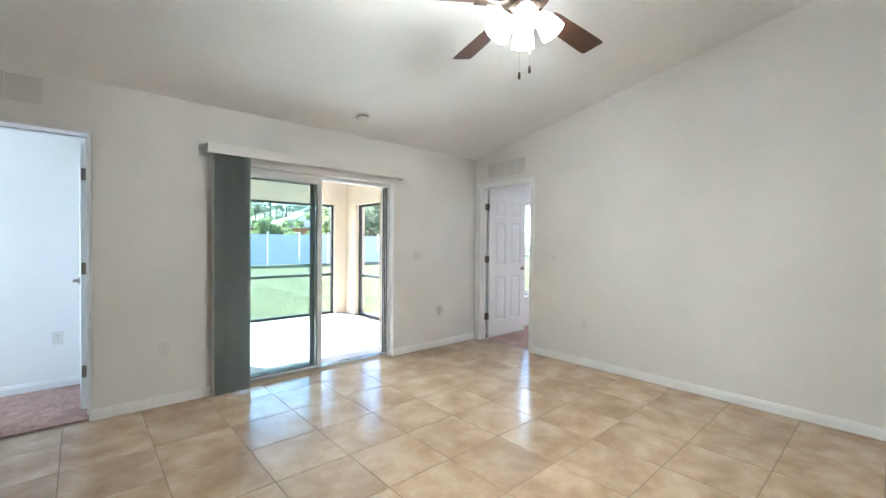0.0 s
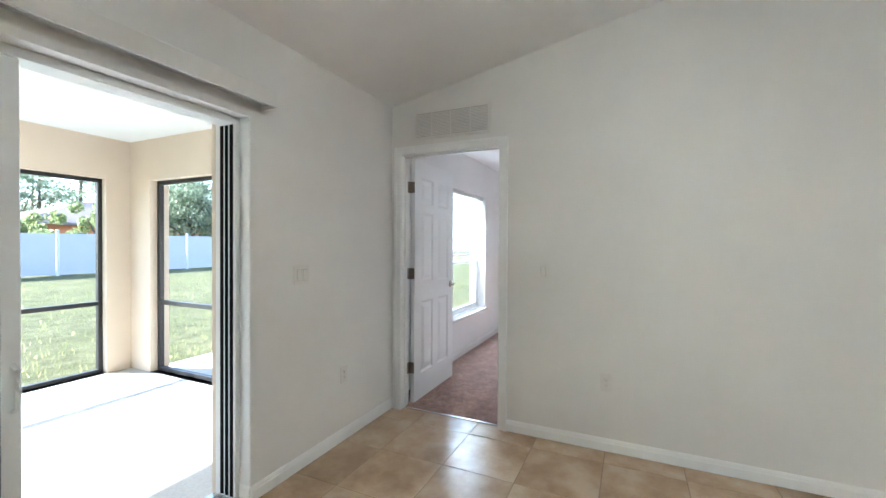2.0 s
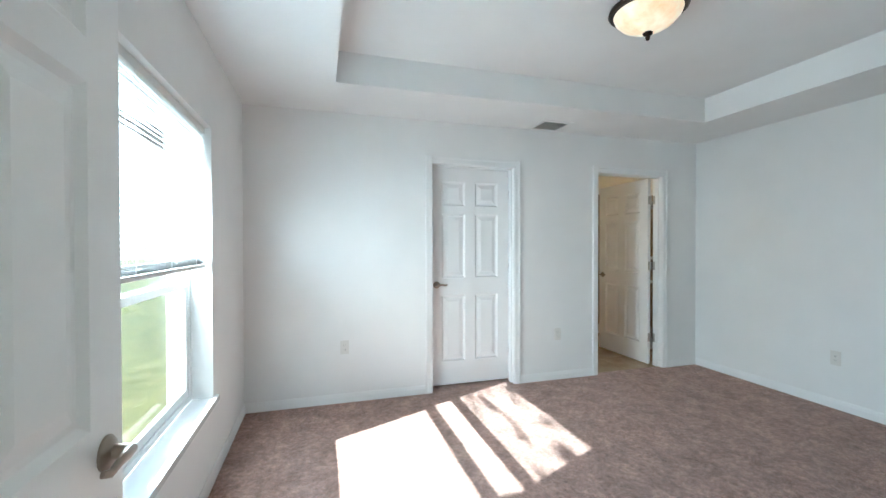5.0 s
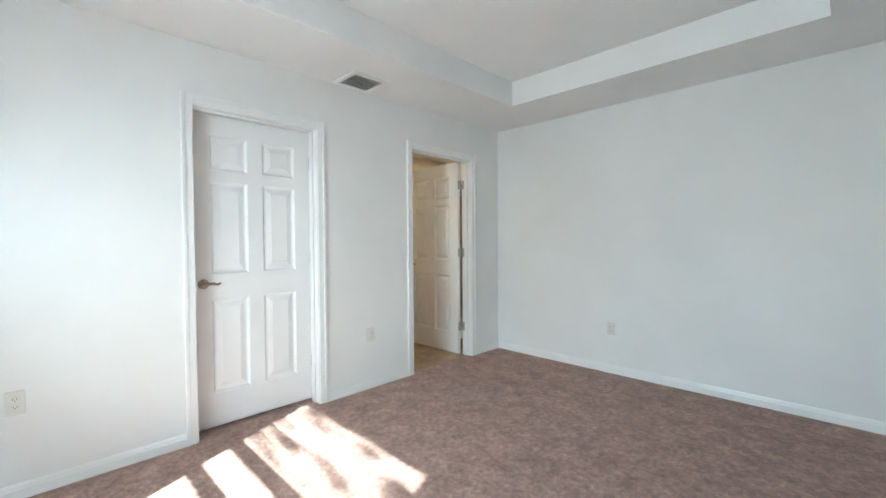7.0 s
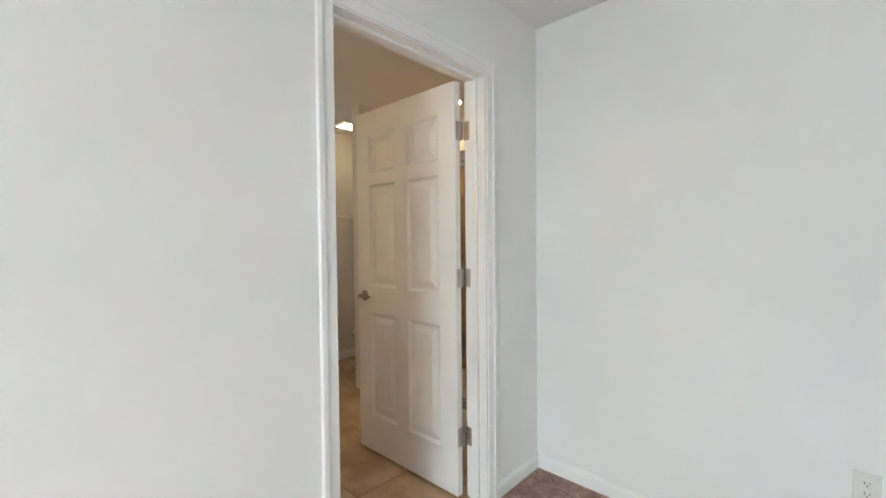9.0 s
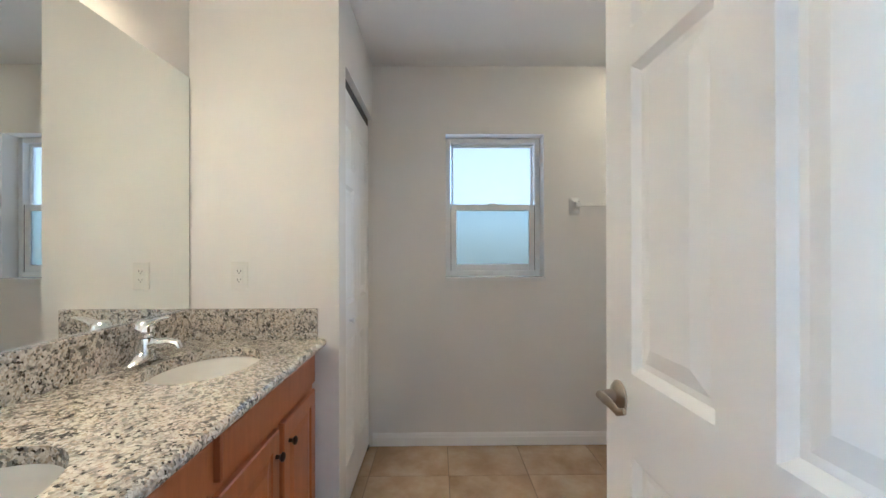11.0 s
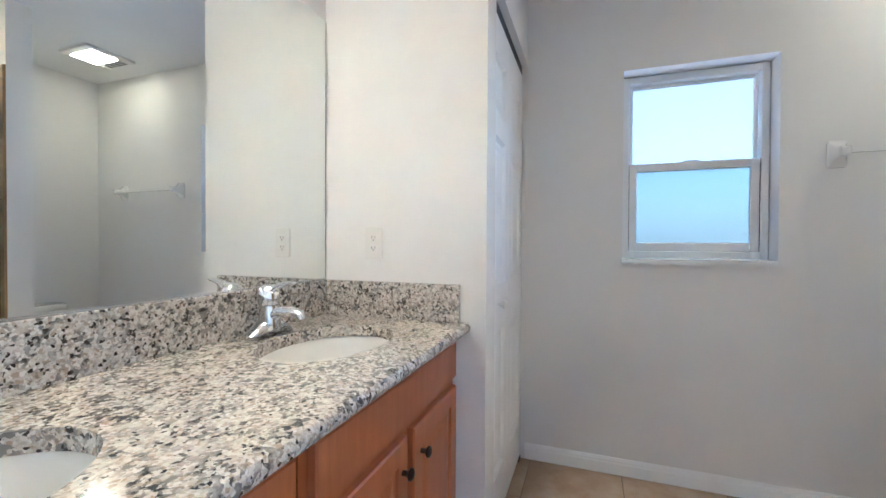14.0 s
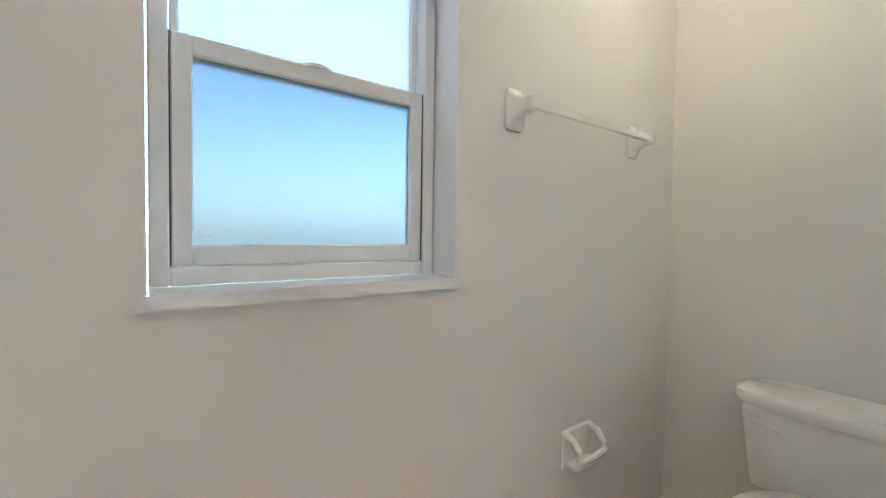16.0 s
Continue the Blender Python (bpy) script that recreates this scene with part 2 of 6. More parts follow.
def vane_mat():
    m, n, l, b = mat_base("vertical_vane_grey_green")
    v = world_coords(n, l)
    f = noise_tex(n, l, v, 60.0, 3)
    l.new(ramp(n, l, f, (0.3, (0.46, 0.50, 0.47)), (0.7, (0.53, 0.57, 0.535))), b.inputs["Base Color"])
    b.inputs["Roughness"].default_value = 0.6
    return m


VANE = vane_mat()


def slat_mat():
    m, n, l, b = mat_base("mini_blind_slat_white")
    out = n["Material Output"]
    t = n.new("ShaderNodeBsdfTranslucent")
    t.inputs[0].default_value = (0.9, 0.9, 0.9, 1)
    mx = n.new("ShaderNodeMixShader")
    mx.inputs[0].default_value = 0.2
    b.inputs["Base Color"].default_value = (0.86, 0.87, 0.88, 1)
    b.inputs["Roughness"].default_value = 0.4
    l.new(b.outputs[0], mx.inputs[1])
    l.new(t.outputs[0], mx.inputs[2])
    l.new(mx.outputs[0], out.inputs[0])
    return m


SLAT = slat_mat()


def glass_mat(name, tint):
    m = bpy.data.materials.new(name)
    m.use_nodes = True
    n, l = m.node_tree.nodes, m.node_tree.links
    n.remove(n["Principled BSDF"])
    tr, gl, lw, pw, fr, mx = n.new("ShaderNodeBsdfTransparent"), n.new("ShaderNodeBsdfGlossy"), n.new("ShaderNodeLayerWeight"), n.new("ShaderNodeMath"), n.new("ShaderNodeMapRange"), n.new("ShaderNodeMixShader")
    tr.inputs[0].default_value = (*tint, 1)
    gl.inputs["Roughness"].default_value = 0.01
    lw.inputs[0].default_value = 0.5
    pw.operation, pw.inputs[1].default_value = "POWER", 5.0
    fr.inputs[3].default_value, fr.inputs[4].default_value = 0.022, 0.5
    l.new(lw.outputs["Facing"], pw.inputs[0])
    l.new(pw.outputs[0], fr.inputs[0])
    l.new(fr.outputs[0], mx.inputs[0])
    l.new(tr.outputs[0], mx.inputs[1])
    l.new(gl.outputs[0], mx.inputs[2])
    l.new(mx.outputs[0], n["Material Output"].inputs[0])
    return m


GLASS = glass_mat("window_glass_clear", (0.97, 0.98, 0.98))
GLASS_TINT = glass_mat("slider_glass_pale_green", (0.942, 0.98, 0.98))
GLASS_SHOWER = glass_mat("shower_glass", (0.965, 0.97, 0.965))


def screen_mat():
    """Insect screen: a fine dark mesh too small to see singly."""
    m = bpy.data.materials.new("insect_screen")
    m.use_nodes = True
    n, l = m.node_tree.nodes, m.node_tree.links
    n.remove(n["Principled BSDF"])
    tr, df, mx = n.new("ShaderNodeBsdfTransparent"), n.new("ShaderNodeBsdfDiffuse"), n.new("ShaderNodeMixShader")
    df.inputs[0].default_value = (0.10, 0.10, 0.10, 1)
    mx.inputs[0].default_value = 0.12
    l.new(tr.outputs[0], mx.inputs[1])
    l.new(df.outputs[0], mx.inputs[2])
    l.new(mx.outputs[0], n["Material Output"].inputs[0])
    return m


SCREEN = screen_mat()


def frosted_mat():
    """Obscure glass: part soft see-through, part milky."""
    m, n, l, b = mat_base("frosted_window_glass")
    v = world_coords(n, l)
    b.inputs["Base Color"].default_value = (0.135, 0.122, 0.11, 1)
    b.inputs["Transmission Weight"].default_value = 1.0
    b.inputs["Roughness"].default_value = 0.40
    b.inputs["IOR"].default_value = 1.35
    bump(n, l, b, noise_tex(n, l, v, 150.0, 2), 0.4, 0.003)
    t, mx = n.new("ShaderNodeBsdfTranslucent"), n.new("ShaderNodeMixShader")
    t.inputs[0].default_value = (0.20, 0.16, 0.145, 1)
    mx.inputs[0].default_value = 0.3
    l.new(b.outputs[0], mx.inputs[1])
    l.new(t.outputs[0], mx.inputs[2])
    l.new(mx.outputs[0], n["Material Output"].inputs[0])
    return m


FROSTED = frosted_mat()


def mirror_mat():
    m, n, l, b = mat_base("mirror_silvered")
    b.inputs["Base Color"].default_value = (0.86, 0.885, 0.865, 1)
    b.inputs["Metallic"].default_value = 1.0
    b.inputs["Roughness"].default_value = 0.0
    return m


MIRROR = mirror_mat()


def concrete_mat():
    m, n, l, b = mat_base("porch_concrete_pale")
    v = world_coords(n, l)
    f, g = noise_tex(n, l, v, 1.6, 6, 0.65), noise_tex(n, l, v, 90.0, 3)
    l.new(mix_col(n, l, 0.3, ramp(n, l, f, (0.3, (0.46, 0.44, 0.40)), (0.7, (0.56, 0.54, 0.50))), ramp(n, l, g, (0.35, (0.38, 0.36, 0.33)), (0.65, (0.6, 0.58, 0.54)))), b.inputs["Base Color"])
    b.inputs["Roughness"].default_value = 0.85
    bump(n, l, b, g, 0.15, 0.003)
    return m


CONCRETE = concrete_mat()


def lawn_mat():
    """Coarse lawn: yellow green sward, straw patches and dark tufts."""
    m, n, l, b = mat_base("lawn_green_patchy")
    v = world_coords(n, l)
    f, g, h = noise_tex(n, l, v, 0.6, 6, 0.7), noise_tex(n, l, v, 5.5, 6, 0.75), noise_tex(n, l, v, 38.0, 4, 0.75)
    c = ramp(n, l, f, (0.32, (0.120, 0.129, 0.051)), (0.52, (0.164, 0.156, 0.077)), (0.70, (0.232, 0.195, 0.132)))
    c = mix_col(n, l, 0.55, c, ramp(n, l, g, (0.36, (0.068, 0.078, 0.028)), (0.50, (0.160, 0.160, 0.075)), (0.64, (0.264, 0.226, 0.150))))
    tuft = noise_tex(n, l, v, 2.2, 5, 0.7)
    c = mix_col(n, l, 1.0, c, ramp(n, l, tuft, (0.36, (0.62, 0.66, 0.60)), (0.62, (1.18, 1.14, 1.12))), "MULTIPLY")
    c = mix_col(n, l, 0.35, c, ramp(n, l, h, (0.32, (0.048, 0.058, 0.018)), (0.68, (0.208, 0.195, 0.097))))
    l.new(c, b.inputs["Base Color"])
    b.inputs["Roughness"].default_value = 0.95
    b.inputs["Specular IOR Level"].default_value = 0.1
    bump(n, l, b, mix_col(n, l, 0.5, g, h), 1.0, 0.08)
    return m


LAWN = lawn_mat()


def leaf_mat(name, dark, lite):
    m, n, l, b = mat_base(name)
    g = n.new("ShaderNodeNewGeometry")
    l.new(ramp(n, l, g.outputs["Random Per Island"], (0.0, dark), (1.0, lite)), b.inputs["Base Color"])
    b.inputs["Roughness"].default_value = 0.6
    b.inputs["Specular IOR Level"].default_value = 0.25
    tl, mx = n.new("ShaderNodeBsdfTranslucent"), n.new("ShaderNodeMixShader")
    l.new(ramp(n, l, g.outputs["Random Per Island"], (0.0, tuple(c * 1.5 for c in dark)), (1.0, tuple(c * 1.5 for c in lite))), tl.inputs[0])
    mx.inputs[0].default_value = 0.65
    l.new(b.outputs[0], mx.inputs[1])
    l.new(tl.outputs[0], mx.inputs[2])
    l.new(mx.outputs[0], n["Material Output"].inputs[0])
    return m


PINE = leaf_mat("pine_needles", (0.13, 0.18, 0.125), (0.28, 0.33, 0.22))
OAK = leaf_mat("oak_leaves", (0.13, 0.165, 0.10), (0.33, 0.35, 0.23))
PALE = leaf_mat("shrub_pale_leaves", (0.15, 0.19, 0.075), (0.34, 0.36, 0.17))
GRASS = leaf_mat("grass_blades", (0.12, 0.135, 0.045), (0.27, 0.25, 0.115))
BARK = plain("bark_grey_brown", (0.14, 0.105, 0.08), 0.95, vary=0.3, scale=12.0, bump_by=0.5)
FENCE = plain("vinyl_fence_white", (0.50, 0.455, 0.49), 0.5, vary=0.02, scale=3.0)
# same vinyl as the shaded boards, colour lightened for sun glinting on the posts
POST_SUNLIT = plain("vinyl_post_sunlit", (0.58, 0.545, 0.57), 0.4, vary=0.02, scale=3.0)
ROOFGREY = plain("shingle_grey_brown", (0.125, 0.105, 0.098), 0.95, vary=0.2, scale=18.0, bump_by=0.3, spec=0.1)
ROOFPINK = plain("shingle_weathered_pink_grey", (0.25, 0.20, 0.175), 0.95, vary=0.15, scale=18.0, bump_by=0.3, spec=0.1)
HOUSEORANGE = plain("house_wall_terracotta", (0.72, 0.27, 0.12), 0.9, vary=0.06)
HOUSETAN = plain("house_wall_tan", (0.33, 0.27, 0.23), 0.9, vary=0.06)
DARKPANE = plain("dark_window_pane", (0.05, 0.06, 0.07), 0.1)


# ---- mesh helpers ----
def box(bm, x0, x1, y0, y1, z0, z1, mat_index=0):
    vs = [bm.verts.new(p) for p in ((x0, y0, z0), (x1, y0, z0), (x1, y1, z0), (x0, y1, z0), (x0, y0, z1), (x1, y0, z1), (x1, y1, z1), (x0, y1, z1))]
    fs = []
    for q in ((3, 2, 1, 0), (4, 5, 6, 7), (0, 1, 5, 4), (1, 2, 6, 5), (2, 3, 7, 6), (3, 0, 4, 7)):
        f = bm.faces.new([vs[i] for i in q])
        f.material_index = mat_index
        fs.append(f)
    return vs


def bevelled(bm, width, segments=2, only=None):
    edges = [e for e in bm.edges if only is None or only(e)]
    bmesh.ops.bevel(bm, geom=edges, offset=width, segments=segments, profile=0.6, affect="EDGES", clamp_overlap=True)


def bbox(x0, x1, y0, y1, z0, z1, bev=0.0, segments=2):
    bm = bmesh.new()
    box(bm, x0, x1, y0, y1, z0, z1)
    if bev:
        bevelled(bm, bev, segments)
    return bm


def boxes(rows_, bev=0.0):
    bm = bmesh.new()
    for r in rows_:
        box(bm, *r)
    if bev:
        bevelled(bm, bev, 1)
    return bm


def revolve(bm, profile, center=(0, 0, 0), steps=24, axis="z", squash=(1, 1), cap=True):
    """A turned body from (radius, height) pairs along an axis."""
    rings = []
    for r, h in profile:
        ring = []
        for i in range(steps):
            a = 2 * math.pi * i / steps
            u, v = r * math.cos(a) * squash[0], r * math.sin(a) * squash[1]
            p = {"z": (u, v, h), "y": (u, h, v), "x": (h, u, v)}[axis]
            ring.append(bm.verts.new((center[0] + p[0], center[1] + p[1], center[2] + p[2])))
        rings.append(ring)
    for a, b in zip(rings, rings[1:]):
        for i in range(steps):
            j = (i + 1) % steps
            bm.faces.new((a[i], a[j], b[j], b[i]))
    if cap:
        for ring in (rings[0], rings[-1]):
            try:
                bm.faces.new(ring)
            except ValueError:
                pass
    bmesh.ops.recalc_face_normals(bm, faces=bm.faces)
    return rings


def tube(bm, points, radii, steps=12):
    """A round bar through points; radii: one or as many as points, or (across, up) pairs."""
    pts = [Vector(p) for p in points]
    if not isinstance(radii, (list, tuple)):
        radii = [radii] * len(pts)
    rings = []
    for i, p in enumerate(pts):
        d = (pts[min(i + 1, len(pts) - 1)] - pts[max(i - 1, 0)]).normalized()
        up = Vector((0, 0, 1)) if abs(d.z) < 0.95 else Vector((0, 1, 0))
        s = d.cross(up).normalized()
        u = s.cross(d).normalized()
        ra, rb = radii[i] if isinstance(radii[i], tuple) else (radii[i], radii[i])
        rings.append([bm.verts.new(p + s * ra * math.cos(2 * math.pi * k / steps) + u * rb * math.sin(2 * math.pi * k / steps)) for k in range(steps)])
    for a, b in zip(rings, rings[1:]):
        for k in range(steps):
            j = (k + 1) % steps
            bm.faces.new((a[k], a[j], b[j], b[k]))
    bm.faces.new(rings[0])
    bm.faces.new(rings[-1])
    bmesh.ops.recalc_face_normals(bm, faces=bm.faces)


def mesh_of(name, bm, material, smooth=False):
    me = bpy.data.meshes.new(name)
    bm.to_mesh(me)
    bm.free()
    for m in (material if isinstance(material, (list, tuple)) else [material]):
        me.materials.append(m)
    if smooth:
        for p in me.polygons:
            p.use_smooth = True
        me.set_sharp_from_angle(angle=radians(38))
    return me


def thing(name, label, category, group="", kind="", at=(0, 0, 0), rz=0.0):
    ob = new(name)
    ob.location = at
    ob.rotation_euler = (0, 0, radians(rz))
    ob.empty_display_size = 0.1
    return tagged(ob, label, category, group, kind)


def part(name, bm, material, parent, label="", smooth=False):
    ob = new(name, mesh_of(name, bm, material, smooth))
    ob.parent = parent
    if label:
        tagged(ob, label)
    return ob


def solid(name, bm, material, label, category, kind="structure", smooth=False, group=""):
    return tagged(new(name, mesh_of(name, bm, material, smooth)), label, category, group, kind)


def wall_bm(axis, at0, at1, a0, a1, z0, z1, holes=()):
    """A wall between the planes at0 and at1 across an axis, from a0 to a1, with holes (a0, a1, z0, z1) right through it."""
    bm = bmesh.new()
    aa = sorted({a0, a1, *(h[0] for h in holes), *(h[1] for h in holes)})
    zz = sorted({z0, z1, *(h[2] for h in holes), *(h[3] for h in holes)})
    aa, zz = [a for a in aa if a0 <= a <= a1], [z for z in zz if z0 <= z <= z1]

    def full(i, j):
        if not (0 <= i < len(aa) - 1 and 0 <= j < len(zz) - 1):
            return False
        a, z = (aa[i] + aa[i + 1]) / 2, (zz[j] + zz[j + 1]) / 2
        return not any(h[0] < a < h[1] and h[2] < z < h[3] for h in holes)

    cache = {}

    def vert(a, z, d):
        key = (a, z, d)
        if key not in cache:
            cache[key] = bm.verts.new((a, d, z) if axis == "y" else (d, a, z))
        return cache[key]

    for i in range(len(aa) - 1):
        for j in range(len(zz) - 1):
            if not full(i, j):
                continue
            l, r, lo, hi = aa[i], aa[i + 1], zz[j], zz[j + 1]
            for d in (at0, at1):
                bm.faces.new([vert(l, lo, d), vert(r, lo, d), vert(r, hi, d), vert(l, hi, d)])
            for (di, dj), (p, q) in (((-1, 0), ((l, lo), (l, hi))), ((1, 0), ((r, lo), (r, hi))), ((0, -1), ((l, lo), (r, lo))), ((0, 1), ((l, hi), (r, hi)))):
                if not full(i + di, j + dj):
                    bm.faces.new([vert(*p, at0), vert(*q, at0), vert(*q, at1), vert(*p, at1)])
    bmesh.ops.recalc_face_normals(bm, faces=bm.faces)
    return bm

# ---- plan, in metres ----
NY, NOUT = 5.235, 5.50           # living room's north wall: inner face, outer face
EX, BW = 4.745, 4.865            # wall between living room and bedroom
BN, BX, BS = 5.305, 8.205, 0.785  # bedroom: north, east, south faces
BAW, BAE, BAS, MY = 8.325, 10.831, -0.13, 2.72   # bathroom: west, east, south faces, mirror wall
VX, CF = 9.950, 2.098            # vanity's end wall, linen closet's front
CZ = 2.42                        # flat ceilings
PN, PE, PZ = 8.50, 4.55, -0.05   # porch: north and east inner faces, floor
GZ = -0.16                       # lawn
SL = (1.62, 3.393, 1.978)        # sliding door's opening
D_BED = (4.336, 5.144)
D_CLO = (2.980, 3.775)
D_BATH = (1.246, 2.048)
D_FAR = (-0.05, 0.752)
DH = 2.042


def hole(d, top=DH):
    return (d[0] - 0.02, d[1] + 0.02, -0.3, top + 0.02)


def roof_z(y):
    return 2.44 + 0.2 * (NY - y)


# walls
solid("wall_living_north", wall_bm("y", NY, NOUT, -2.6, BW, -0.2, 2.60, [hole(D_FAR, 2.066), (SL[0], SL[1], -0.3, SL[2])]), WALL, "warm white painted wall with a wide glass door opening", "wall")
solid("wall_living_east", wall_bm("x", EX, BW, -2.8, NY, -0.2, 3.45, [hole(D_BED)]), WALL, "tall warm white painted wall under a vaulted ceiling", "wall")
solid("wall_living_south", wall_bm("y", -2.92, -2.80, -2.6, BW, -0.2, 3.45), WALL, "plain warm white painted wall", "wall")
solid("wall_living_west", wall_bm("x", -2.72, -2.60, -2.92, NOUT, -0.2, 3.45), WALL, "plain warm white painted wall", "wall")
solid("wall_bedroom_north", wall_bm("y", BN, NOUT, BW, BX, -0.2, 2.75, [(5.84, 7.27, 0.44, 1.975)]), WALL_BED, "white painted bedroom wall with a deep window opening", "wall")
solid("wall_bedroom_south", wall_bm("y", BS - 0.12, BS, BW, BX, -0.2, 2.75), WALL_BED, "plain white painted bedroom wall", "wall")
solid("wall_bedroom_east", wall_bm("x", BX, BAW, BAS - 0.12, NOUT, -0.2, 2.75, [hole(D_CLO), hole(D_BATH)]), WALL_BED, "white painted wall with two door openings", "wall")
solid("wall_bath_north", wall_bm("y", MY, MY + 0.12, BAW, BAE, -0.2, 2.75), WALL_BATH, "off-white painted bathroom wall behind the mirror", "wall")
solid("wall_bath_vanity_end", wall_bm("x", VX, VX + 0.10, CF + 0.09, MY, -0.2, 2.75), WALL_BATH, "short off-white wall at the end of the vanity", "wall")
solid("wall_linen_front", wall_bm("y", CF, CF + 0.09, VX, BAE, -0.2, 2.75, [(10.075, 10.828, -0.3, 2.075)]), WALL_BATH, "off-white wall around a linen closet opening", "wall")
solid("wall_bath_east", wall_bm("x", BAE, BAE + 0.20, BAS - 0.12, NOUT, -0.2, 2.75, [(1.004, 1.632, 1.060, 1.985)]), WALL_BATH, "off-white bathroom wall with a small window", "wall")
solid("wall_bath_south", wall_bm("y", BAS - 0.12, BAS, BAW, BAE, -0.2, 2.75), WALL_BATH, "off-white wall behind the toilet and shower", "wall")
solid("wall_shower_end", wall_bm("x", 9.90, 10.01, BAS, 0.745, -0.2, 2.60), WALL_BATH, "off-white wall between shower and toilet", "wall")
solid("wall_closet_north", wall_bm("y", NOUT - 0.18, NOUT, BAW, BAE, -0.2, 2.75), WALL_BED, "plain closet wall", "wall")
solid("wall_far_room_north", wall_bm("y", 6.30, 6.42, -2.6, 0.85, -0.2, 2.75), WALL_BED, "white painted wall of the room beyond", "wall")
solid("wall_far_room_east", wall_bm("x", 0.85, 0.97, NOUT, 6.42, -0.2, 2.75), WALL_BED, "white painted wall of the room beyond", "wall")
solid("wall_far_room_west", wall_bm("x", -1.32, -1.20, NOUT, 6.30, -0.2, 2.75, [(5.56, 6.26, 0.35, 2.1)]), WALL_BED, "white painted wall with a window opening", "wall")
solid("wall_porch_north", wall_bm("y", PN, PN + 0.2, 0.55, PE + 0.2, -0.3, 2.60, [(0.93, 4.32, PZ, 2.01)]), STUCCO, "beige stucco porch wall with a screened opening", "wall")
solid("wall_porch_east", wall_bm("x", PE, PE + 0.2, NOUT, PN, -0.3, 2.60, [(5.85, 8.15, PZ, 2.005)]), STUCCO, "beige stucco porch wall with a screened opening", "wall")
solid("wall_porch_west", wall_bm("x", 0.55, 0.75, 6.42, PN, -0.3, 2.60), STUCCO, "beige stucco porch side wall", "wall")
solid("wall_porch_jog", wall_bm("x", 0.98, 1.20, NOUT, 6.42, -0.3, 2.60), STUCCO, "beige stucco wall of the back room on the porch", "wall")
solid("wall_porch_return", wall_bm("y", 6.422, 6.48, 0.752, 1.20, -0.3, 2.60), STUCCO, "short beige stucco return wall on the porch", "wall")
solid("wall_porch_back", wall_bm("y", NOUT + 0.002, NOUT + 0.03, 1.20, PE, -0.2, 2.44, [(SL[0], SL[1], -0.3, SL[2])]), STUCCO, "beige stucco house wall on the porch", "wall")
solid("wall_outer_north", wall_bm("y", NOUT + 0.002, NOUT + 0.03, PE + 0.2, BAE + 0.2, -0.3, 2.75, [(5.84, 7.27, 0.44, 1.975)]), STUCCO, "beige stucco outer wall round the bedroom window", "wall")

# ceilings and roof
bm = bmesh.new()
pro = [(NOUT, roof_z(NOUT)), (1.0, roof_z(1.0)), (-2.92, 2.50)]
for x0, x1 in ((-2.72, BW - 0.005),):
    lo = [[bm.verts.new((x, y, z)) for y, z in pro] for x in (x0, x1)]
    hi = [[bm.verts.new((x, y, z + 0.12)) for y, z in pro] for x in (x0, x1)]
    for i in range(2):
        bm.faces.new((lo[0][i], lo[1][i], lo[1][i + 1], lo[0][i + 1]))
        bm.faces.new((hi[0][i], hi[0][i + 1], hi[1][i + 1], hi[1][i]))
        for s in (0, 1):
            bm.faces.new((lo[s][i], lo[s][i + 1], hi[s][i + 1], hi[s][i]))
    bm.faces.new((lo[0][0], hi[0][0], hi[1][0], lo[1][0]))
    bm.faces.new((lo[0][2], lo[1][2], hi[1][2], hi[0][2]))
bmesh.ops.recalc_face_normals(bm, faces=bm.faces)
solid("ceiling_living", bm, CEIL, "white vaulted ceiling with a light knockdown texture", "ceiling")

TX0, TX1, TY0, TY1, TZ = 5.50, 7.565, 1.412, 4.622, 2.632   # the tray
bm = bmesh.new()
box(bm, BW, BX, BS, TY0, CZ, CZ + 0.30)
box(bm, BW, BX, TY1, BN, CZ, CZ + 0.30)
box(bm, BW, TX0, TY0, TY1, CZ, CZ + 0.30)
box(bm, TX1, BX, TY0, TY1, CZ, CZ + 0.30)
box(bm, TX0, TX1, TY0, TY1, TZ, TZ + 0.09)
solid("ceiling_bedroom_tray", bm, CEIL, "white tray ceiling with a raised middle", "ceiling")
solid("ceiling_bath", bbox(BAW, BAE, BAS, MY, CZ, CZ + 0.15), CEIL, "flat white bathroom ceiling", "ceiling")
solid("ceiling_closet", bbox(BAW, BAE, MY + 0.12, NOUT - 0.18, CZ, CZ + 0.15), CEIL, "flat white closet ceiling", "ceiling")
solid("ceiling_far_room", bbox(-2.6, 0.85, NOUT, 6.30, CZ, CZ + 0.15), CEIL, "flat white ceiling of the room beyond", "ceiling")
solid("ceiling_porch", boxes([(1.20, PE, NOUT + 0.03, PN, 2.44, 2.56), (0.75, 1.20, 6.48, PN, 2.44, 2.56)]), PORCHCEIL, "flat white porch ceiling", "ceiling")
bm = bmesh.new()
box(bm, -3.1, 11.5, -3.3, 6.19, 3.50, 3.56)
box(bm, BW + 0.02, 11.5, -0.7, 6.19, 2.78, 2.86)
box(bm, 5.0, 11.5, 6.17, 6.21, 2.25, 2.86)
box(bm, 5.0, 11.5, NOUT + 0.03, 6.17, 2.44, 2.47)
box(bm, 0.1, 4.985, NOUT + 0.03, 9.1, 2.62, 2.72)
box(bm, 4.945, 4.985, NOUT + 0.03, 9.1, 2.25, 2.72)
box(bm, 0.1, 4.945, 9.06, 9.1, 2.25, 2.72)
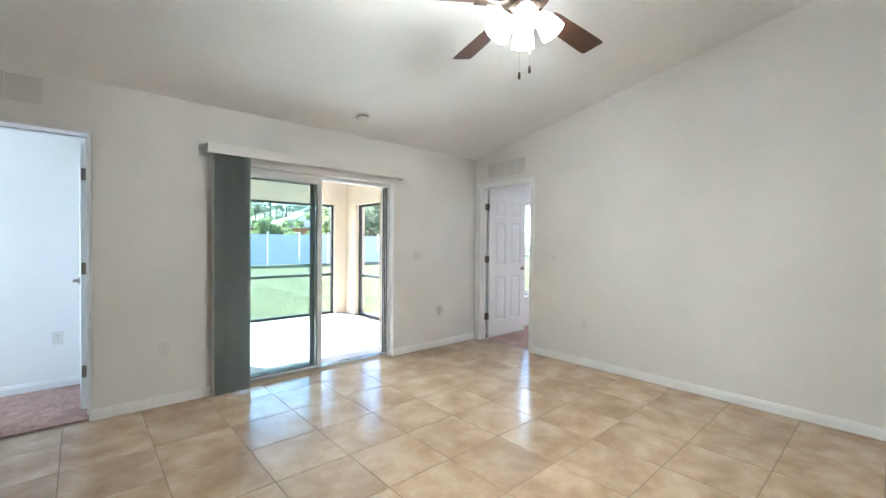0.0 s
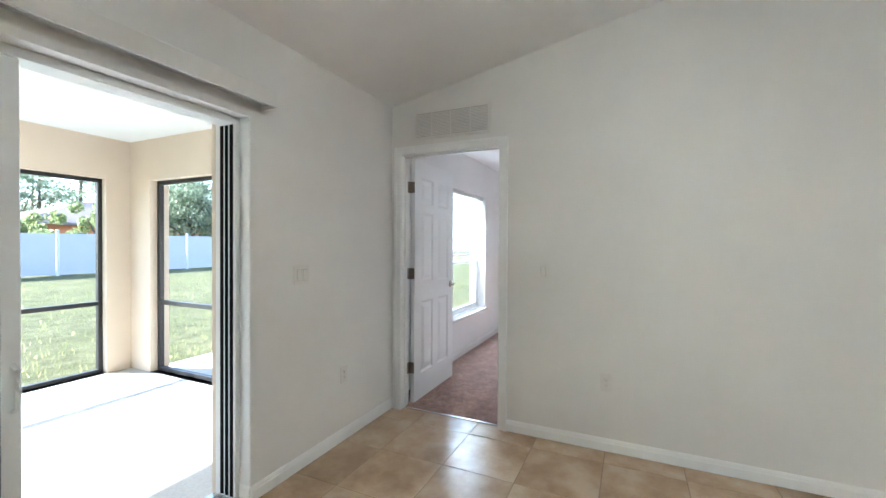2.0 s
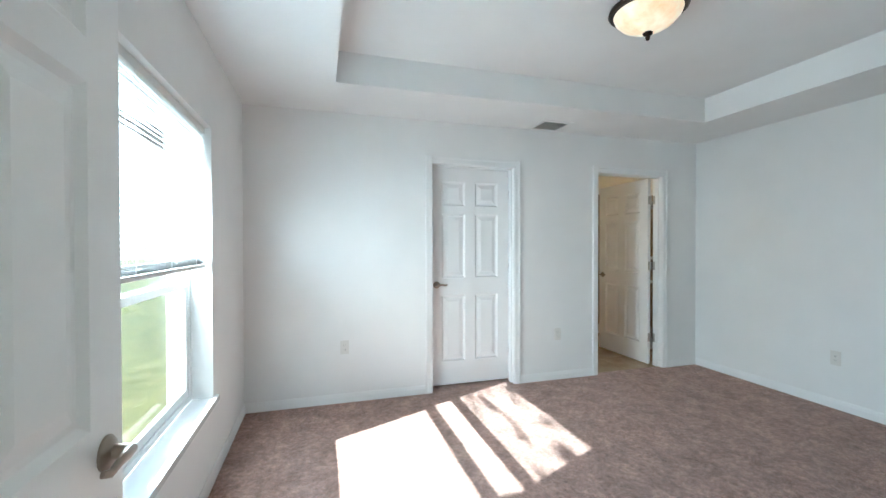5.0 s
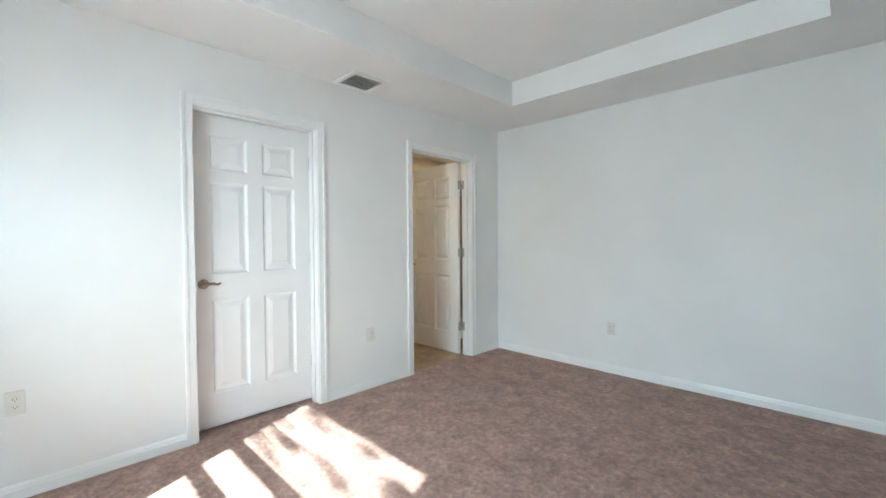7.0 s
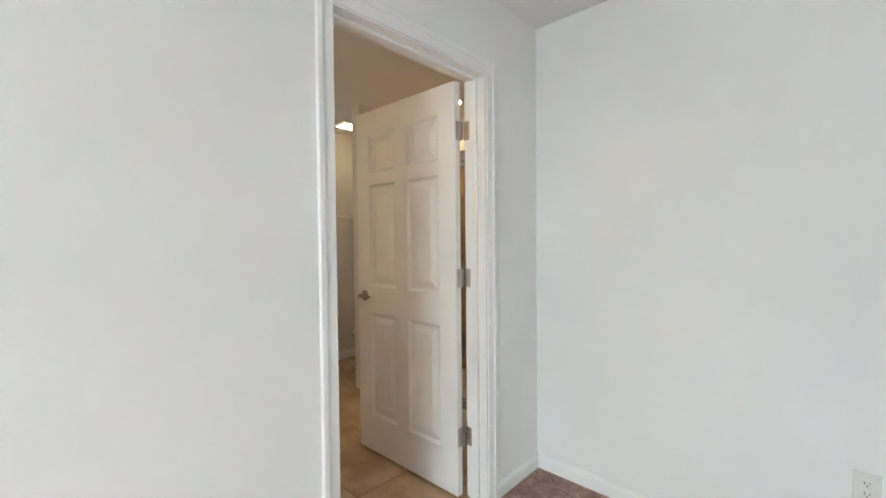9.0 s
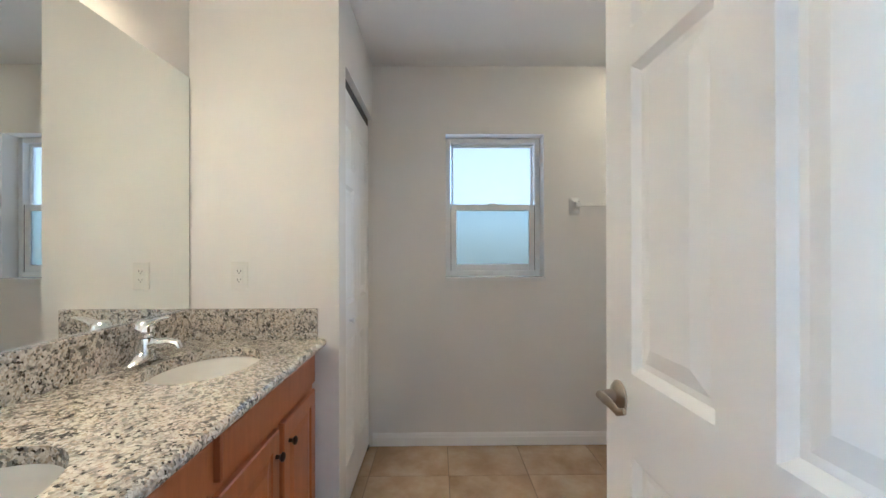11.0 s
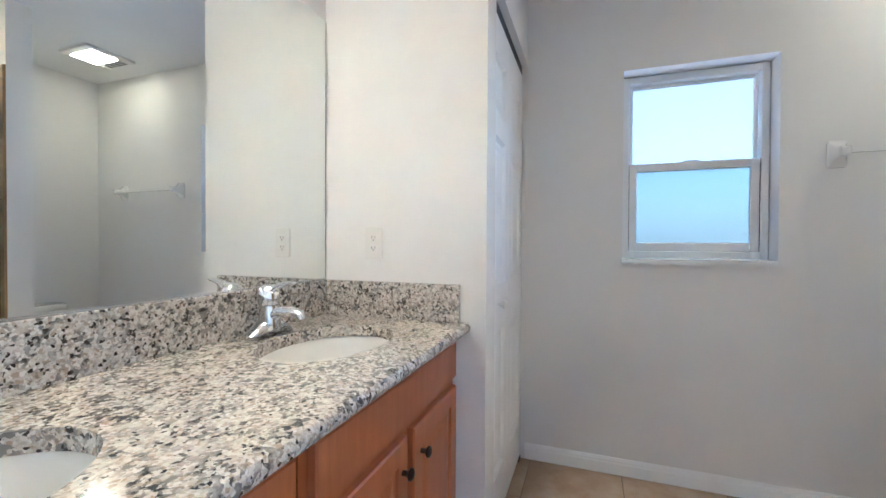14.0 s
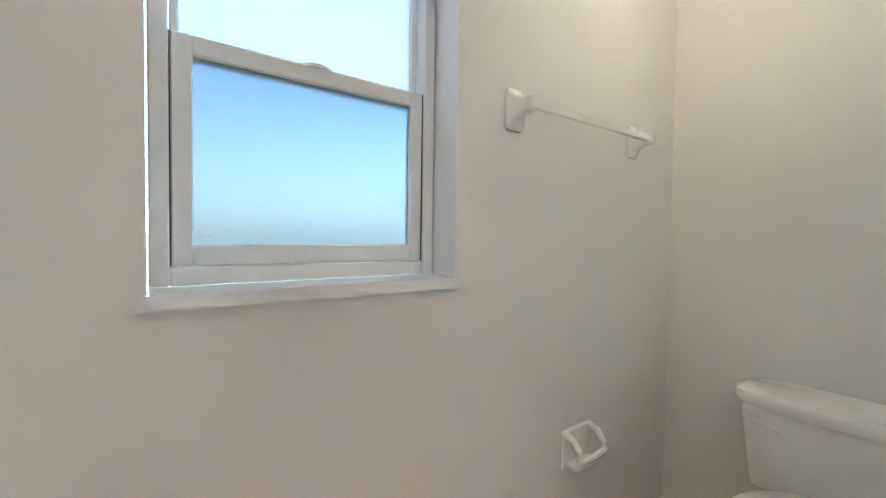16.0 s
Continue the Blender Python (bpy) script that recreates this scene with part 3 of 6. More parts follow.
solid("roof", bm, ROOFGREY, "grey shingled house roof with deep eaves", "roof")

# floors under everything
FLOOR_L = solid("floor_living", bbox(-2.6, EX + 0.06, -2.8, NY + 0.05, -0.20, -0.003), GROUT, "beige ceramic tile floor with tan grout", "floor")
solid("floor_bedroom_carpet", bbox(EX + 0.06, BX + 0.05, BS, BN, -0.20, 0.008), CARPET, "mauve brown cut pile carpet", "carpet")
FLOOR_B = solid("floor_bath", bbox(BX + 0.05, BAE, BAS, MY, -0.20, -0.003), GROUT, "beige ceramic tile bathroom floor with tan grout", "floor")
solid("floor_closet_carpet", bbox(BX + 0.05, BAE, MY + 0.12, NOUT - 0.2, -0.20, 0.006), CARPET, "mauve brown carpet in a closet", "carpet")
solid("floor_far_room_carpet", bbox(-2.6, 0.85, NY + 0.05, 6.30, -0.20, 0.006), CARPET, "mauve brown carpet of the room beyond", "carpet")
solid("porch_slab", boxes([(1.20, PE + 0.2, NOUT - 0.1, PN + 0.2, -0.35, PZ), (0.55, 1.20, 6.42, PN + 0.2, -0.35, PZ)]), CONCRETE, "pale concrete porch slab in sun", "porch floor")
solid("pavement_side_slab", bbox(PE + 0.2, 8.2, 5.55, 8.55, -0.35, GZ + 0.03), CONCRETE, "pale concrete slab beside the porch", "pavement")


# ---- doors ----
def panel_bm(x0, x1, z0, z1, t):
    bm = bmesh.new()
    for side in (1, -1):
        loops = []
        for inset, depth in ((0.0, 0.0), (0.015, 0.013), (0.027, 0.013), (0.060, 0.003)):
            y = (0 - depth) if side > 0 else (-t + depth)
            loops.append([bm.verts.new(p) for p in ((x0 + inset, y, z0 + inset), (x1 - inset, y, z0 + inset), (x1 - inset, y, z1 - inset), (x0 + inset, y, z1 - inset))])
        for a, b in zip(loops, loops[1:]):
            for i in range(4):
                j = (i + 1) % 4
                bm.faces.new((a[i], a[j], b[j], b[i]))
        bm.faces.new(loops[-1])
    bmesh.ops.recalc_face_normals(bm, faces=bm.faces)
    return bm


def rails(w):
    s, mid = 0.115 * w / 0.8, 0.10 * w / 0.8
    pw = (w - 2 * s - mid) / 2
    cols = [(s, s + pw), (s + pw + mid, w - s)]
    return [(a, b, z0, z1) for a, b in cols for z0, z1 in ((0.215, 0.83), (0.99, 1.587), (1.66, 1.887))]


def lever(parent, x, z, y, side, reach):
    """A lever handle on a face at y; side +1 stands towards +y; reach: the way its lever points along x."""
    bm = bmesh.new()
    revolve(bm, [(0.032, 0.0), (0.032, side * 0.004), (0.026, side * 0.010), (0.014, side * 0.014), (0.012, side * 0.037)], (x, y, z), 20, "y")
    h = part("handle", bm, NICKEL, parent, "satin nickel lever handle", smooth=True)
    bm = bmesh.new()
    yy = y + side * 0.037
    tube(bm, [(x - reach * 0.008, yy, z), (x + reach * 0.02, yy + side * 0.004, z + 0.002), (x + reach * 0.048, yy + side * 0.006, z + 0.004), (x + reach * 0.074, yy + side * 0.002, z - 0.004), (x + reach * 0.093, yy - side * 0.002, z + 0.004)], [0.010, (0.008, 0.011), (0.006, 0.010), (0.005, 0.008), (0.004, 0.006)], 10)
    part("lever", bm, NICKEL, h, smooth=True)
    return h


def hinge(parent, z, t, y_pin, jamb=None, metal=BRONZE):
    h = part("hinge", bbox(-0.014, 0.036, y_pin - 0.0035, y_pin - 0.001, z - 0.045, z + 0.045, 0.001), metal, parent, "satin nickel butt hinge")
    bm = bmesh.new()
    for k in range(5):
        revolve(bm, [(0.0065, z - 0.046 + k * 0.0186), (0.0065, z - 0.029 + k * 0.0186)], (-0.003, y_pin + 0.006, 0), 10)
    part("knuckle", bm, metal, h, smooth=True)
    bm = bmesh.new()
    q0, q1 = (y_pin, y_pin + 0.034) if y_pin < 0 else (y_pin - 0.036, y_pin)
    box(bm, -0.0035, -0.001, q0, q1, z - 0.045, z + 0.045)
    if jamb is not None:
        box(bm, -0.044, -0.012, jamb - 0.0006, jamb + 0.0018, z - 0.045, z + 0.045)
        for dz in (-0.03, 0.0, 0.03):
            revolve(bm, [(0.0045, jamb + 0.0018), (0.003, jamb + 0.0030), (0.0005, jamb + 0.0031)], (-0.032 + 0.010 * (dz == 0), 0, z + dz), 8, "y")
    part("hinge_plate", bm, metal, h)
    return h


def door(name, label, at, rz, w=0.795, t=0.035, pin=+1, hinges=True, levers=((+1, -1), (-1, -1)), lever_z=0.93, h=2.025, jamb=None, metal=BRONZE):
    """A six panel door hung at 'at', running along +x of its own; its faces lie at y = 0 and y = -t. pin: on which face the hinge pins show."""
    d = thing(name, label, "door", kind="structure", at=at, rz=rz)
    ps = rails(w)
    bm = wall_bm("y", -t, 0.0, 0.0, w, 0.0, h, ps)
    part("leaf", bm, DOORWHITE, d)
    for p in ps:
        part("panel", panel_bm(*p, t), DOORWHITE, d)
    for side, reach in levers:
        lever(d, w - 0.065, lever_z, 0.0 if side > 0 else -t, side, reach)
    if hinges:
        for z in (0.29, 1.075, 1.79):
            hinge(d, z, t, 0.002 if pin > 0 else -t - 0.002, jamb, metal)
    return d


def door_trim(name, axis, p0, p1, d, sides=(True, True), top=DH, stop=None):
    """Lining and casings round an opening d in the wall between planes p0 and p1."""
    f = thing(name, "white painted door frame with moulded casing", "door frame", kind="structure")
    w, th = 0.066, 0.017

    def b(a0, a1, q0, q1, z0, z1, bev=0.003):
        return bbox(a0, a1, q0, q1, z0, z1, bev) if axis == "y" else bbox(q0, q1, a0, a1, z0, z1, bev)

    part("jamb", b(d[0] - 0.018, d[0], p0, p1, 0.0, top, 0), TRIM, f)
    part("jamb", b(d[1], d[1] + 0.018, p0, p1, 0.0, top, 0), TRIM, f)
    part("head", b(d[0] - 0.018, d[1] + 0.018, p0, p1, top, top + 0.018, 0), TRIM, f)
    if stop is not None:
        part("stop", b(d[0], d[0] + 0.011, stop, stop + 0.034, 0.0, top, 0.002), TRIM, f)
        part("stop", b(d[1] - 0.011, d[1], stop, stop + 0.034, 0.0, top, 0.002), TRIM, f)
        part("stop", b(d[0] + 0.011, d[1] - 0.011, stop, stop + 0.034, top - 0.011, top, 0.002), TRIM, f)
    for on, face, s in ((sides[0], p0, -1), (sides[1], p1, 1)):
        if not on:
            continue

        def casing(a0, a1, z0, z1, inner):
            bm = b(a0, a1, *sorted((face, face + s * th * 0.6)), z0, z1, 0.003)
            if inner == "l":
                box2 = (a0, a0 + 0.022, z0, z1)
            elif inner == "r":
                box2 = (a1 - 0.022, a1, z0, z1)
            else:
                box2 = (a0, a1, z1 - 0.022, z1)
            q0, q1 = sorted((face + s * th * 0.5, face + s * th))
            g = b(box2[0], box2[1], q0, q1, box2[2], box2[3], 0.004)
            tmp = bpy.data.meshes.new("tmp")
            g.to_mesh(tmp)
            g.free()
            bm.from_mesh(tmp)
            bpy.data.meshes.remove(tmp)
            return bm

        rv = 0.005
        part("casing", casing(d[0] - w, d[0] - rv, 0.0, top + w, "l"), TRIM, f)
        part("casing", casing(d[1] + rv, d[1] + w, 0.0, top + w, "r"), TRIM, f)
        part("casing", casing(d[0] - rv, d[1] + rv, top + rv, top + w, "t"), TRIM, f)
    return f


door_trim("door_frame_1", "x", EX, BW, D_BED, stop=EX + 0.042)
door_trim("door_frame_2", "x", BX, BAW, D_CLO, sides=(True, True), stop=BX + 0.048)
door_trim("door_frame_3", "x", BX, BAW, D_BATH, stop=BX + 0.045)
door_trim("door_frame_4", "y", NY, NOUT, D_FAR, sides=(False, True), top=2.066, stop=NY + 0.15)
door("door_1", "white six panel bedroom door standing wide open", (BW + 0.014, D_BED[1] - 0.010, 0.015), 0.0, pin=+1, jamb=0.0085)
door("door_2", "white six panel closet door, closed, with a nickel lever", (BAW - 0.002, D_CLO[0] + 0.003, 0.024), 90.0, w=0.789, pin=-1, h=2.014)
door("door_3", "white six panel bathroom door standing open", (BAW + 0.018, D_BATH[0] + 0.056, 0.015), 0.6, pin=-1, jamb=-0.0555, metal=HINGESILVER)
door("door_4", "white six panel door of the room beyond, open", (D_FAR[1] - 0.041, NOUT + 0.006, 0.015), 90.5, pin=-1)


# ---- baseboards ----
def baseboard(x0, y0, x1, y1, side):
    """A moulded board along a wall; side: unit vector into the room."""
    bm = bmesh.new()
    pr = [(0.0, 0.0), (0.012, 0.0), (0.012, 0.052), (0.009, 0.060), (0.009, 0.066), (0.004, 0.080), (0.0, 0.080)]
    rows_ = []
    for x, y in ((x0, y0), (x1, y1)):
        rows_.append([bm.verts.new((x + side[0] * d, y + side[1] * d, 0.004 + z)) for d, z in pr])
    n_ = len(pr)
    for i in range(n_):
        j = (i + 1) % n_
        bm.faces.new((rows_[0][i], rows_[0][j], rows_[1][j], rows_[1][i]))
    bm.faces.new(rows_[0])
    bm.faces.new(rows_[1])
    bmesh.ops.recalc_face_normals(bm, faces=bm.faces)
    return solid("baseboard", bm, TRIM, "white moulded baseboard along the wall", "baseboard")


C = 0.067
baseboard(D_FAR[1] + 0.018, NY, SL[0], NY, (0, -1))
baseboard(SL[1], NY, EX - 0.012, NY, (0, -1))
baseboard(-2.6, NY, D_FAR[0] - 0.018, NY, (0, -1))
baseboard(EX, D_BED[1] + C, EX, NY, (-1, 0))
baseboard(EX, -2.8, EX, D_BED[0] - C, (-1, 0))
baseboard(SL[1], NY, SL[1], NY + 0.07, (-1, 0))
baseboard(BX, BN, BX, D_CLO[1] + C, (-1, 0))
baseboard(BX, D_CLO[0] - C, BX, D_BATH[1] + C, (-1, 0))
baseboard(BX, D_BATH[0] - C, BX, BS, (-1, 0))
baseboard(BW, BS, BX - 0.012, BS, (0, 1))
baseboard(BW + 0.012, BN, BX - 0.012, BN, (0, -1))
baseboard(BW, BS, BW, D_BED[0] - C, (1, 0))
baseboard(BAE, BAS, BAE, CF, (-1, 0))
baseboard(10.01, BAS, BAE - 0.012, BAS, (0, 1))
baseboard(VX, CF, 10.072, CF, (0, -1))
baseboard(-2.6, 6.30, 0.85, 6.30, (0, -1))

# ---- sliding glass door ----
sd = thing("sliding_door", "white framed sliding glass door, slid half open", "sliding door", kind="structure")
FY0, FY1 = NY + 0.075, NY + 0.185
bm = bmesh.new()
box(bm, SL[0], SL[0] + 0.03, FY0, FY1, 0.0, SL[2])
part("frame_jamb", bm, VINYL, sd)
bm = bmesh.new()
box(bm, SL[1] - 0.028, SL[1], FY0, FY1, 0.0, SL[2])
for k in range(3):
    box(bm, SL[1] - 0.033, SL[1] - 0.028, FY0 + 0.005 + k * 0.036, FY0 + 0.011 + k * 0.036, 0.02, SL[2] - 0.03)
part("frame_jamb", bm, VINYL, sd)
for k in range(3):
    part("jamb_channel", bbox(SL[1] - 0.0325, SL[1] - 0.0285, FY0 + 0.0115 + k * 0.036, FY0 + 0.0405 + k * 0.036, 0.02, SL[2] - 0.035), PILE, sd, "black weather pile in the jamb channel")
part("jamb_liner", bbox(SL[1] - 0.004, SL[1] + 0.0005, NY + 0.003, FY0, 0.002, SL[2], 0.001), VINYL, sd)
part("frame_head", bbox(SL[0] + 0.03, SL[1] - 0.028, FY0, FY1, SL[2] - 0.035, SL[2], 0.003), VINYL, sd)
bm = bmesh.new()
box(bm, SL[0] + 0.03, SL[1] - 0.028, FY0, FY1 + 0.05, -0.06, 0.008)
for k in range(4):
    box(bm, SL[0] + 0.03, SL[1] - 0.028, FY0 + k * 0.035, FY0 + 0.005 + k * 0.035, 0.008, 0.024)
part("track", bm, ALU, sd, "aluminium sill track")
part("reveal", bbox(SL[0] - 0.001, SL[1] + 0.001, NY + 0.002, FY0, -0.05, 0.002), TILE, sd)


def slider_panel(name, x0, x1, y, handle=False, st=0.052, metal=VINYL, label="sliding glass panel in a white frame"):
    th = 0.026
    zt = SL[2] - 0.037
    p = part(name, boxes([(x0, x0 + st, y, y + th, 0.026, zt), (x1 - st, x1, y, y + th, 0.026, zt), (x0 + st, x1 - st, y, y + th, 0.026, 0.050), (x0 + st, x1 - st, y, y + th, zt - 0.048, zt)], 0.003), metal, sd, label)
    for a, b, c, d in ((x0 + st, x1 - st, 0.050, 0.058), (x0 + st, x1 - st, SL[2] - 0.091, SL[2] - 0.085), (x1 - st - 0.006, x1 - st, 0.058, SL[2] - 0.091), (x0 + st, x0 + st + 0.006, 0.058, SL[2] - 0.091)):
        part("gasket", bbox(a, b, y - 0.001, y + th + 0.001, c, d), GASKET, p)
    g = part("pane", bbox(x0 + st + 0.006, x1 - st - 0.006, y + 0.011, y + 0.015, 0.058, SL[2] - 0.091), GLASS_TINT, p)
    g.visible_shadow = False
    if handle:
        bm = bmesh.new()
        xm = x1 - st / 2 + 0.004
        tube(bm, [(xm, y, 0.77), (xm, y - 0.035, 0.785), (xm, y - 0.042, 0.85), (xm, y - 0.035, 0.915), (xm, y, 0.93)], [(0.008, 0.008)] * 5, 8)
        part("pull", bm, VINYL, p, "white D pull handle", smooth=True)
    return p


slider_panel("panel_inner", 1.66, 2.560, FY0 + 0.008, True)
slider_panel("panel_middle", 1.66, 2.505, FY0 + 0.044, st=0.024, metal=GASKET, label="glass panel in a dark green frame")
slider_panel("panel_outer", 1.66, 2.500, FY0 + 0.080, st=0.024, metal=GASKET, label="glass panel in a dark green frame")

# vertical blind, drawn aside, and its valance
vb = thing("vertical_blind", "grey green vertical blind drawn aside by the glass door", "blind", at=(0, 0, 0))
bm = bmesh.new()
box(bm, 1.50, 3.455, NY - 0.06, NY - 0.025, 2.045, 2.075)
part("head_rail", bm, ALU, vb)
bm = bmesh.new()
box(bm, 1.485, 3.467, NY - 0.108, NY - 0.100, 2.030, 2.115)
box(bm, 1.485, 1.493, NY - 0.100, NY, 2.030, 2.115)
box(bm, 3.459, 3.467, NY - 0.100, NY, 2.030, 2.115)
box(bm, 1.493, 3.459, NY - 0.100, NY, 2.108, 2.115)
bevelled(bm, 0.002, 1)
part("valance", bm, PLASTIC, vb, "white valance board over the glass door")
rng = random.Random(4)
for k in range(22):
    bm = bmesh.new()
    wv, nseg = 0.089, 6
    x = 1.555 + k * 0.0126
    ang = radians(62 + rng.uniform(-6, 6))
    cols = []
    for i in range(nseg + 1):
        u = (i / nseg - 0.5) * wv
        bow = 0.007 * (1 - (2 * i / nseg - 1) ** 2)
        dx, dy = u * math.cos(ang) + bow * math.sin(ang), u * math.sin(ang) - bow * math.cos(ang)
        cols.append([bm.verts.new((x + dx, NY - 0.052 + dy, z)) for z in (0.018, 2.040)])
    for a, b in zip(cols, cols[1:]):
        bm.faces.new((a[0], b[0], b[1], a[1]))
    bmesh.ops.solidify(bm, geom=bm.faces[:], thickness=0.0012)
    part("vane", bm, VANE, vb, smooth=True)
part("wand", (lambda b_: (tube(b_, [(1.522, NY - 0.055, 0.035), (1.522, NY - 0.055, 2.04)], 0.007, 8), b_)[1])(bmesh.new()), PLASTIC, vb, "pale control wand", smooth=True)
part("end_vane", bbox(1.530, 1.5315, NY - 0.098, NY - 0.012, 0.018, 2.04), PLASTIC, vb)


# ---- switches and sockets ----
def plate(kind, at, rz, label, gangs=1):
    """A wall plate whose face looks along -y of its own."""
    nm = {"switch": "light_switch", "socket": "wall_socket"}[kind]
    p = thing(nm, label, "light switch" if kind == "switch" else "socket", group="wall plates", at=at, rz=rz)
    w = 0.070 + 0.046 * (gangs - 1)
    part("plate", bbox(-w / 2, w / 2, -0.007, 0.0, -0.057, 0.057, 0.003), PLASTIC, p)
    for g in range(gangs):
        x = (g - (gangs - 1) / 2) * 0.046
        part("decora_frame", bbox(x - 0.018, x + 0.018, -0.0072, -0.004, -0.035, 0.035, 0.001), PLASTIC, p)
        if kind == "switch":
            bm = bbox(x - 0.0155, x + 0.0155, -0.010, -0.004, -0.031, 0.031, 0.0015)
            for v in bm.verts:
                if v.co.z > 0 and v.co.y < -0.006:
                    v.co.y += 0.0012
            part("rocker", bm, PLASTIC, p)
            part("rocker_gap", bbox(x - 0.0167, x + 0.0167, -0.0076, -0.006, -0.0318, 0.0318), SHADEGREY, p)
        else:
            for z in (-0.018, 0.018):
                part("outlet_face", bbox(x - 0.0155, x + 0.0155, -0.0085, -0.004, z - 0.0135, z + 0.0135, 0.002), PLASTIC, p)
                bm = bmesh.new()
                box(bm, x - 0.0075, x - 0.0055, -0.0090, -0.0083, z - 0.003, z + 0.006)
                box(bm, x + 0.0055, x + 0.0075, -0.0090, -0.0083, z - 0.002, z + 0.006)
                box(bm, x - 0.002, x + 0.002, -0.0090, -0.0083, z - 0.0095, z - 0.0055)
                part("slot", bm, SLOT, p)
    return p


plate("switch", (3.745, NY, 1.150), 0, "white double rocker switch by the glass door", 2)
plate("socket", (4.135, NY, 0.452), 0, "white duplex socket near the room corner")
plate("socket", (1.197, NY, 0.448), 0, "white duplex socket between door and blind")
plate("switch", (EX, 4.016, 1.152), -90, "white rocker switch beside the bedroom door")
plate("socket", (EX, 3.612, 0.445), -90, "white duplex socket low on the living room wall")
plate("socket", (BX, 2.515, 0.450), -90, "white duplex socket between the two bedroom doors")
plate("socket", (BX, 4.538, 0.470), -90, "white duplex socket in the bedroom corner")
plate("socket", (6.930, BS, 0.412), 180, "white duplex socket low on the bedroom wall")
plate("socket", (VX, 2.510, 1.140), -90, "white duplex socket above the granite splash")
plate("socket", (0.56, 6.30, 0.445), 0, "white duplex socket in the room beyond")


# ---- air grilles ----
def transfer_grille(name, label, at, rz, w, h, blades, bars):
    """A stamped return grille with slanted louvres; the face looks along -y."""
    g = thing(name, label, "air grille", at=at, rz=rz)
    bm = bmesh.new()
    for a, b, c, d in ((-w / 2, w / 2, -h / 2, -h / 2 + 0.022), (-w / 2, w / 2, h / 2 - 0.022, h / 2), (-w / 2, -w / 2 + 0.022, -h / 2 + 0.022, h / 2 - 0.022), (w / 2 - 0.022, w / 2, -h / 2 + 0.022, h / 2 - 0.022)):
        box(bm, a, b, -0.007, 0.0, c, d)
    part("frame", bm, GRILLE, g)
    part("backing", bbox(-w / 2 + 0.02, w / 2 - 0.02, -0.0012, 0.0, -h / 2 + 0.02, h / 2 - 0.02), GRILLEBACK, g)
    z0, z1 = -h / 2 + 0.026, h / 2 - 0.026
    for i in range(blades):
        z = z0 + (z1 - z0) * (i + 0.5) / blades
        s = (z1 - z0) / blades
        bm = bmesh.new()
        box(bm, -w / 2 + 0.022, w / 2 - 0.022, -0.0050, -0.0014, z - s * 0.31, z + s * 0.31)
        for v in bm.verts:
            if v.co.y < -0.004 and v.co.z > z:
                v.co.y += 0.0022
        part("slat", bm, GRILLE, g)
    for k in range(1, bars + 1):
        x = -w / 2 + w * k / (bars + 1)
        part("bar", bbox(x - 0.004, x + 0.004, -0.0070, -0.001, -h / 2 + 0.022, h / 2 - 0.022), GRILLE, g)
    return g


transfer_grille("return_grille", "white louvred air grille above the bedroom door", (EX, 4.718, 2.262), -90, 0.635, 0.225, 16, 3)
transfer_grille("return_grille", "white louvred air grille above the far door", (0.245, NY, 2.300), 0, 0.60, 0.215, 15, 2)
cv = thing("ceiling_vent", "white louvred supply vent in the bedroom ceiling", "air vent", at=(8.045, 2.695, CZ))
bm = bmesh.new()
for a, b, c, d in ((-0.150, 0.150, -0.155, -0.120), (-0.150, 0.150, 0.120, 0.155), (-0.150, -0.115, -0.120, 0.120), (0.115, 0.150, -0.120, 0.120)):
    box(bm, a, b, c, d, -0.008, 0.0)
part("frame", bm, TRIM, cv)
part("backing", bbox(-0.115, 0.115, -0.12, 0.12, -0.0015, 0.0), ALU, cv)
for i in range(7):
    x = -0.098 + i * 0.0327
    bm = bmesh.new()
    vs = [bm.verts.new(p) for p in ((x - 0.014, -0.12, -0.0100), (x - 0.014, 0.12, -0.0100), (x + 0.014, 0.12, -0.003), (x + 0.014, -0.12, -0.003))]
    bm.faces.new(vs)
    bmesh.ops.solidify(bm, geom=bm.faces[:], thickness=0.001)
    part("slat", bm, PLASTIC, cv)

# smoke detector on the slope
sm = thing("smoke_detector", "white round smoke detector on the vaulted ceiling", "smoke detector", at=(2.735, 4.83, roof_z(4.83)))
sm.rotation_euler = (-math.atan(0.2), 0, 0)
bm = bmesh.new()
revolve(bm, [(0.068, 0.0), (0.068, -0.010), (0.062, -0.014)], steps=32)
part("base", bm, PLASTIC, sm, smooth=True)
bm = bmesh.new()
revolve(bm, [(0.058, -0.014), (0.060, -0.018), (0.060, -0.032), (0.050, -0.044), (0.020, -0.048), (0.002, -0.048)], steps=32)
part("cover", bm, PLASTIC, sm, smooth=True)
part("vent_ring", (lambda b_: (revolve(b_, [(0.0585, -0.0135), (0.0612, -0.0185), (0.0612, -0.0245), (0.0595, -0.0250)], steps=32, cap=False), b_)[1])(bmesh.new()), SLOT, sm, "dark sensing slots", smooth=True)
part("test_button", (lambda b_: (revolve(b_, [(0.011, -0.047), (0.010, -0.051), (0.001, -0.051)], (0.02, 0, 0), 14), b_)[1])(bmesh.new()), PLASTIC, sm, smooth=True)

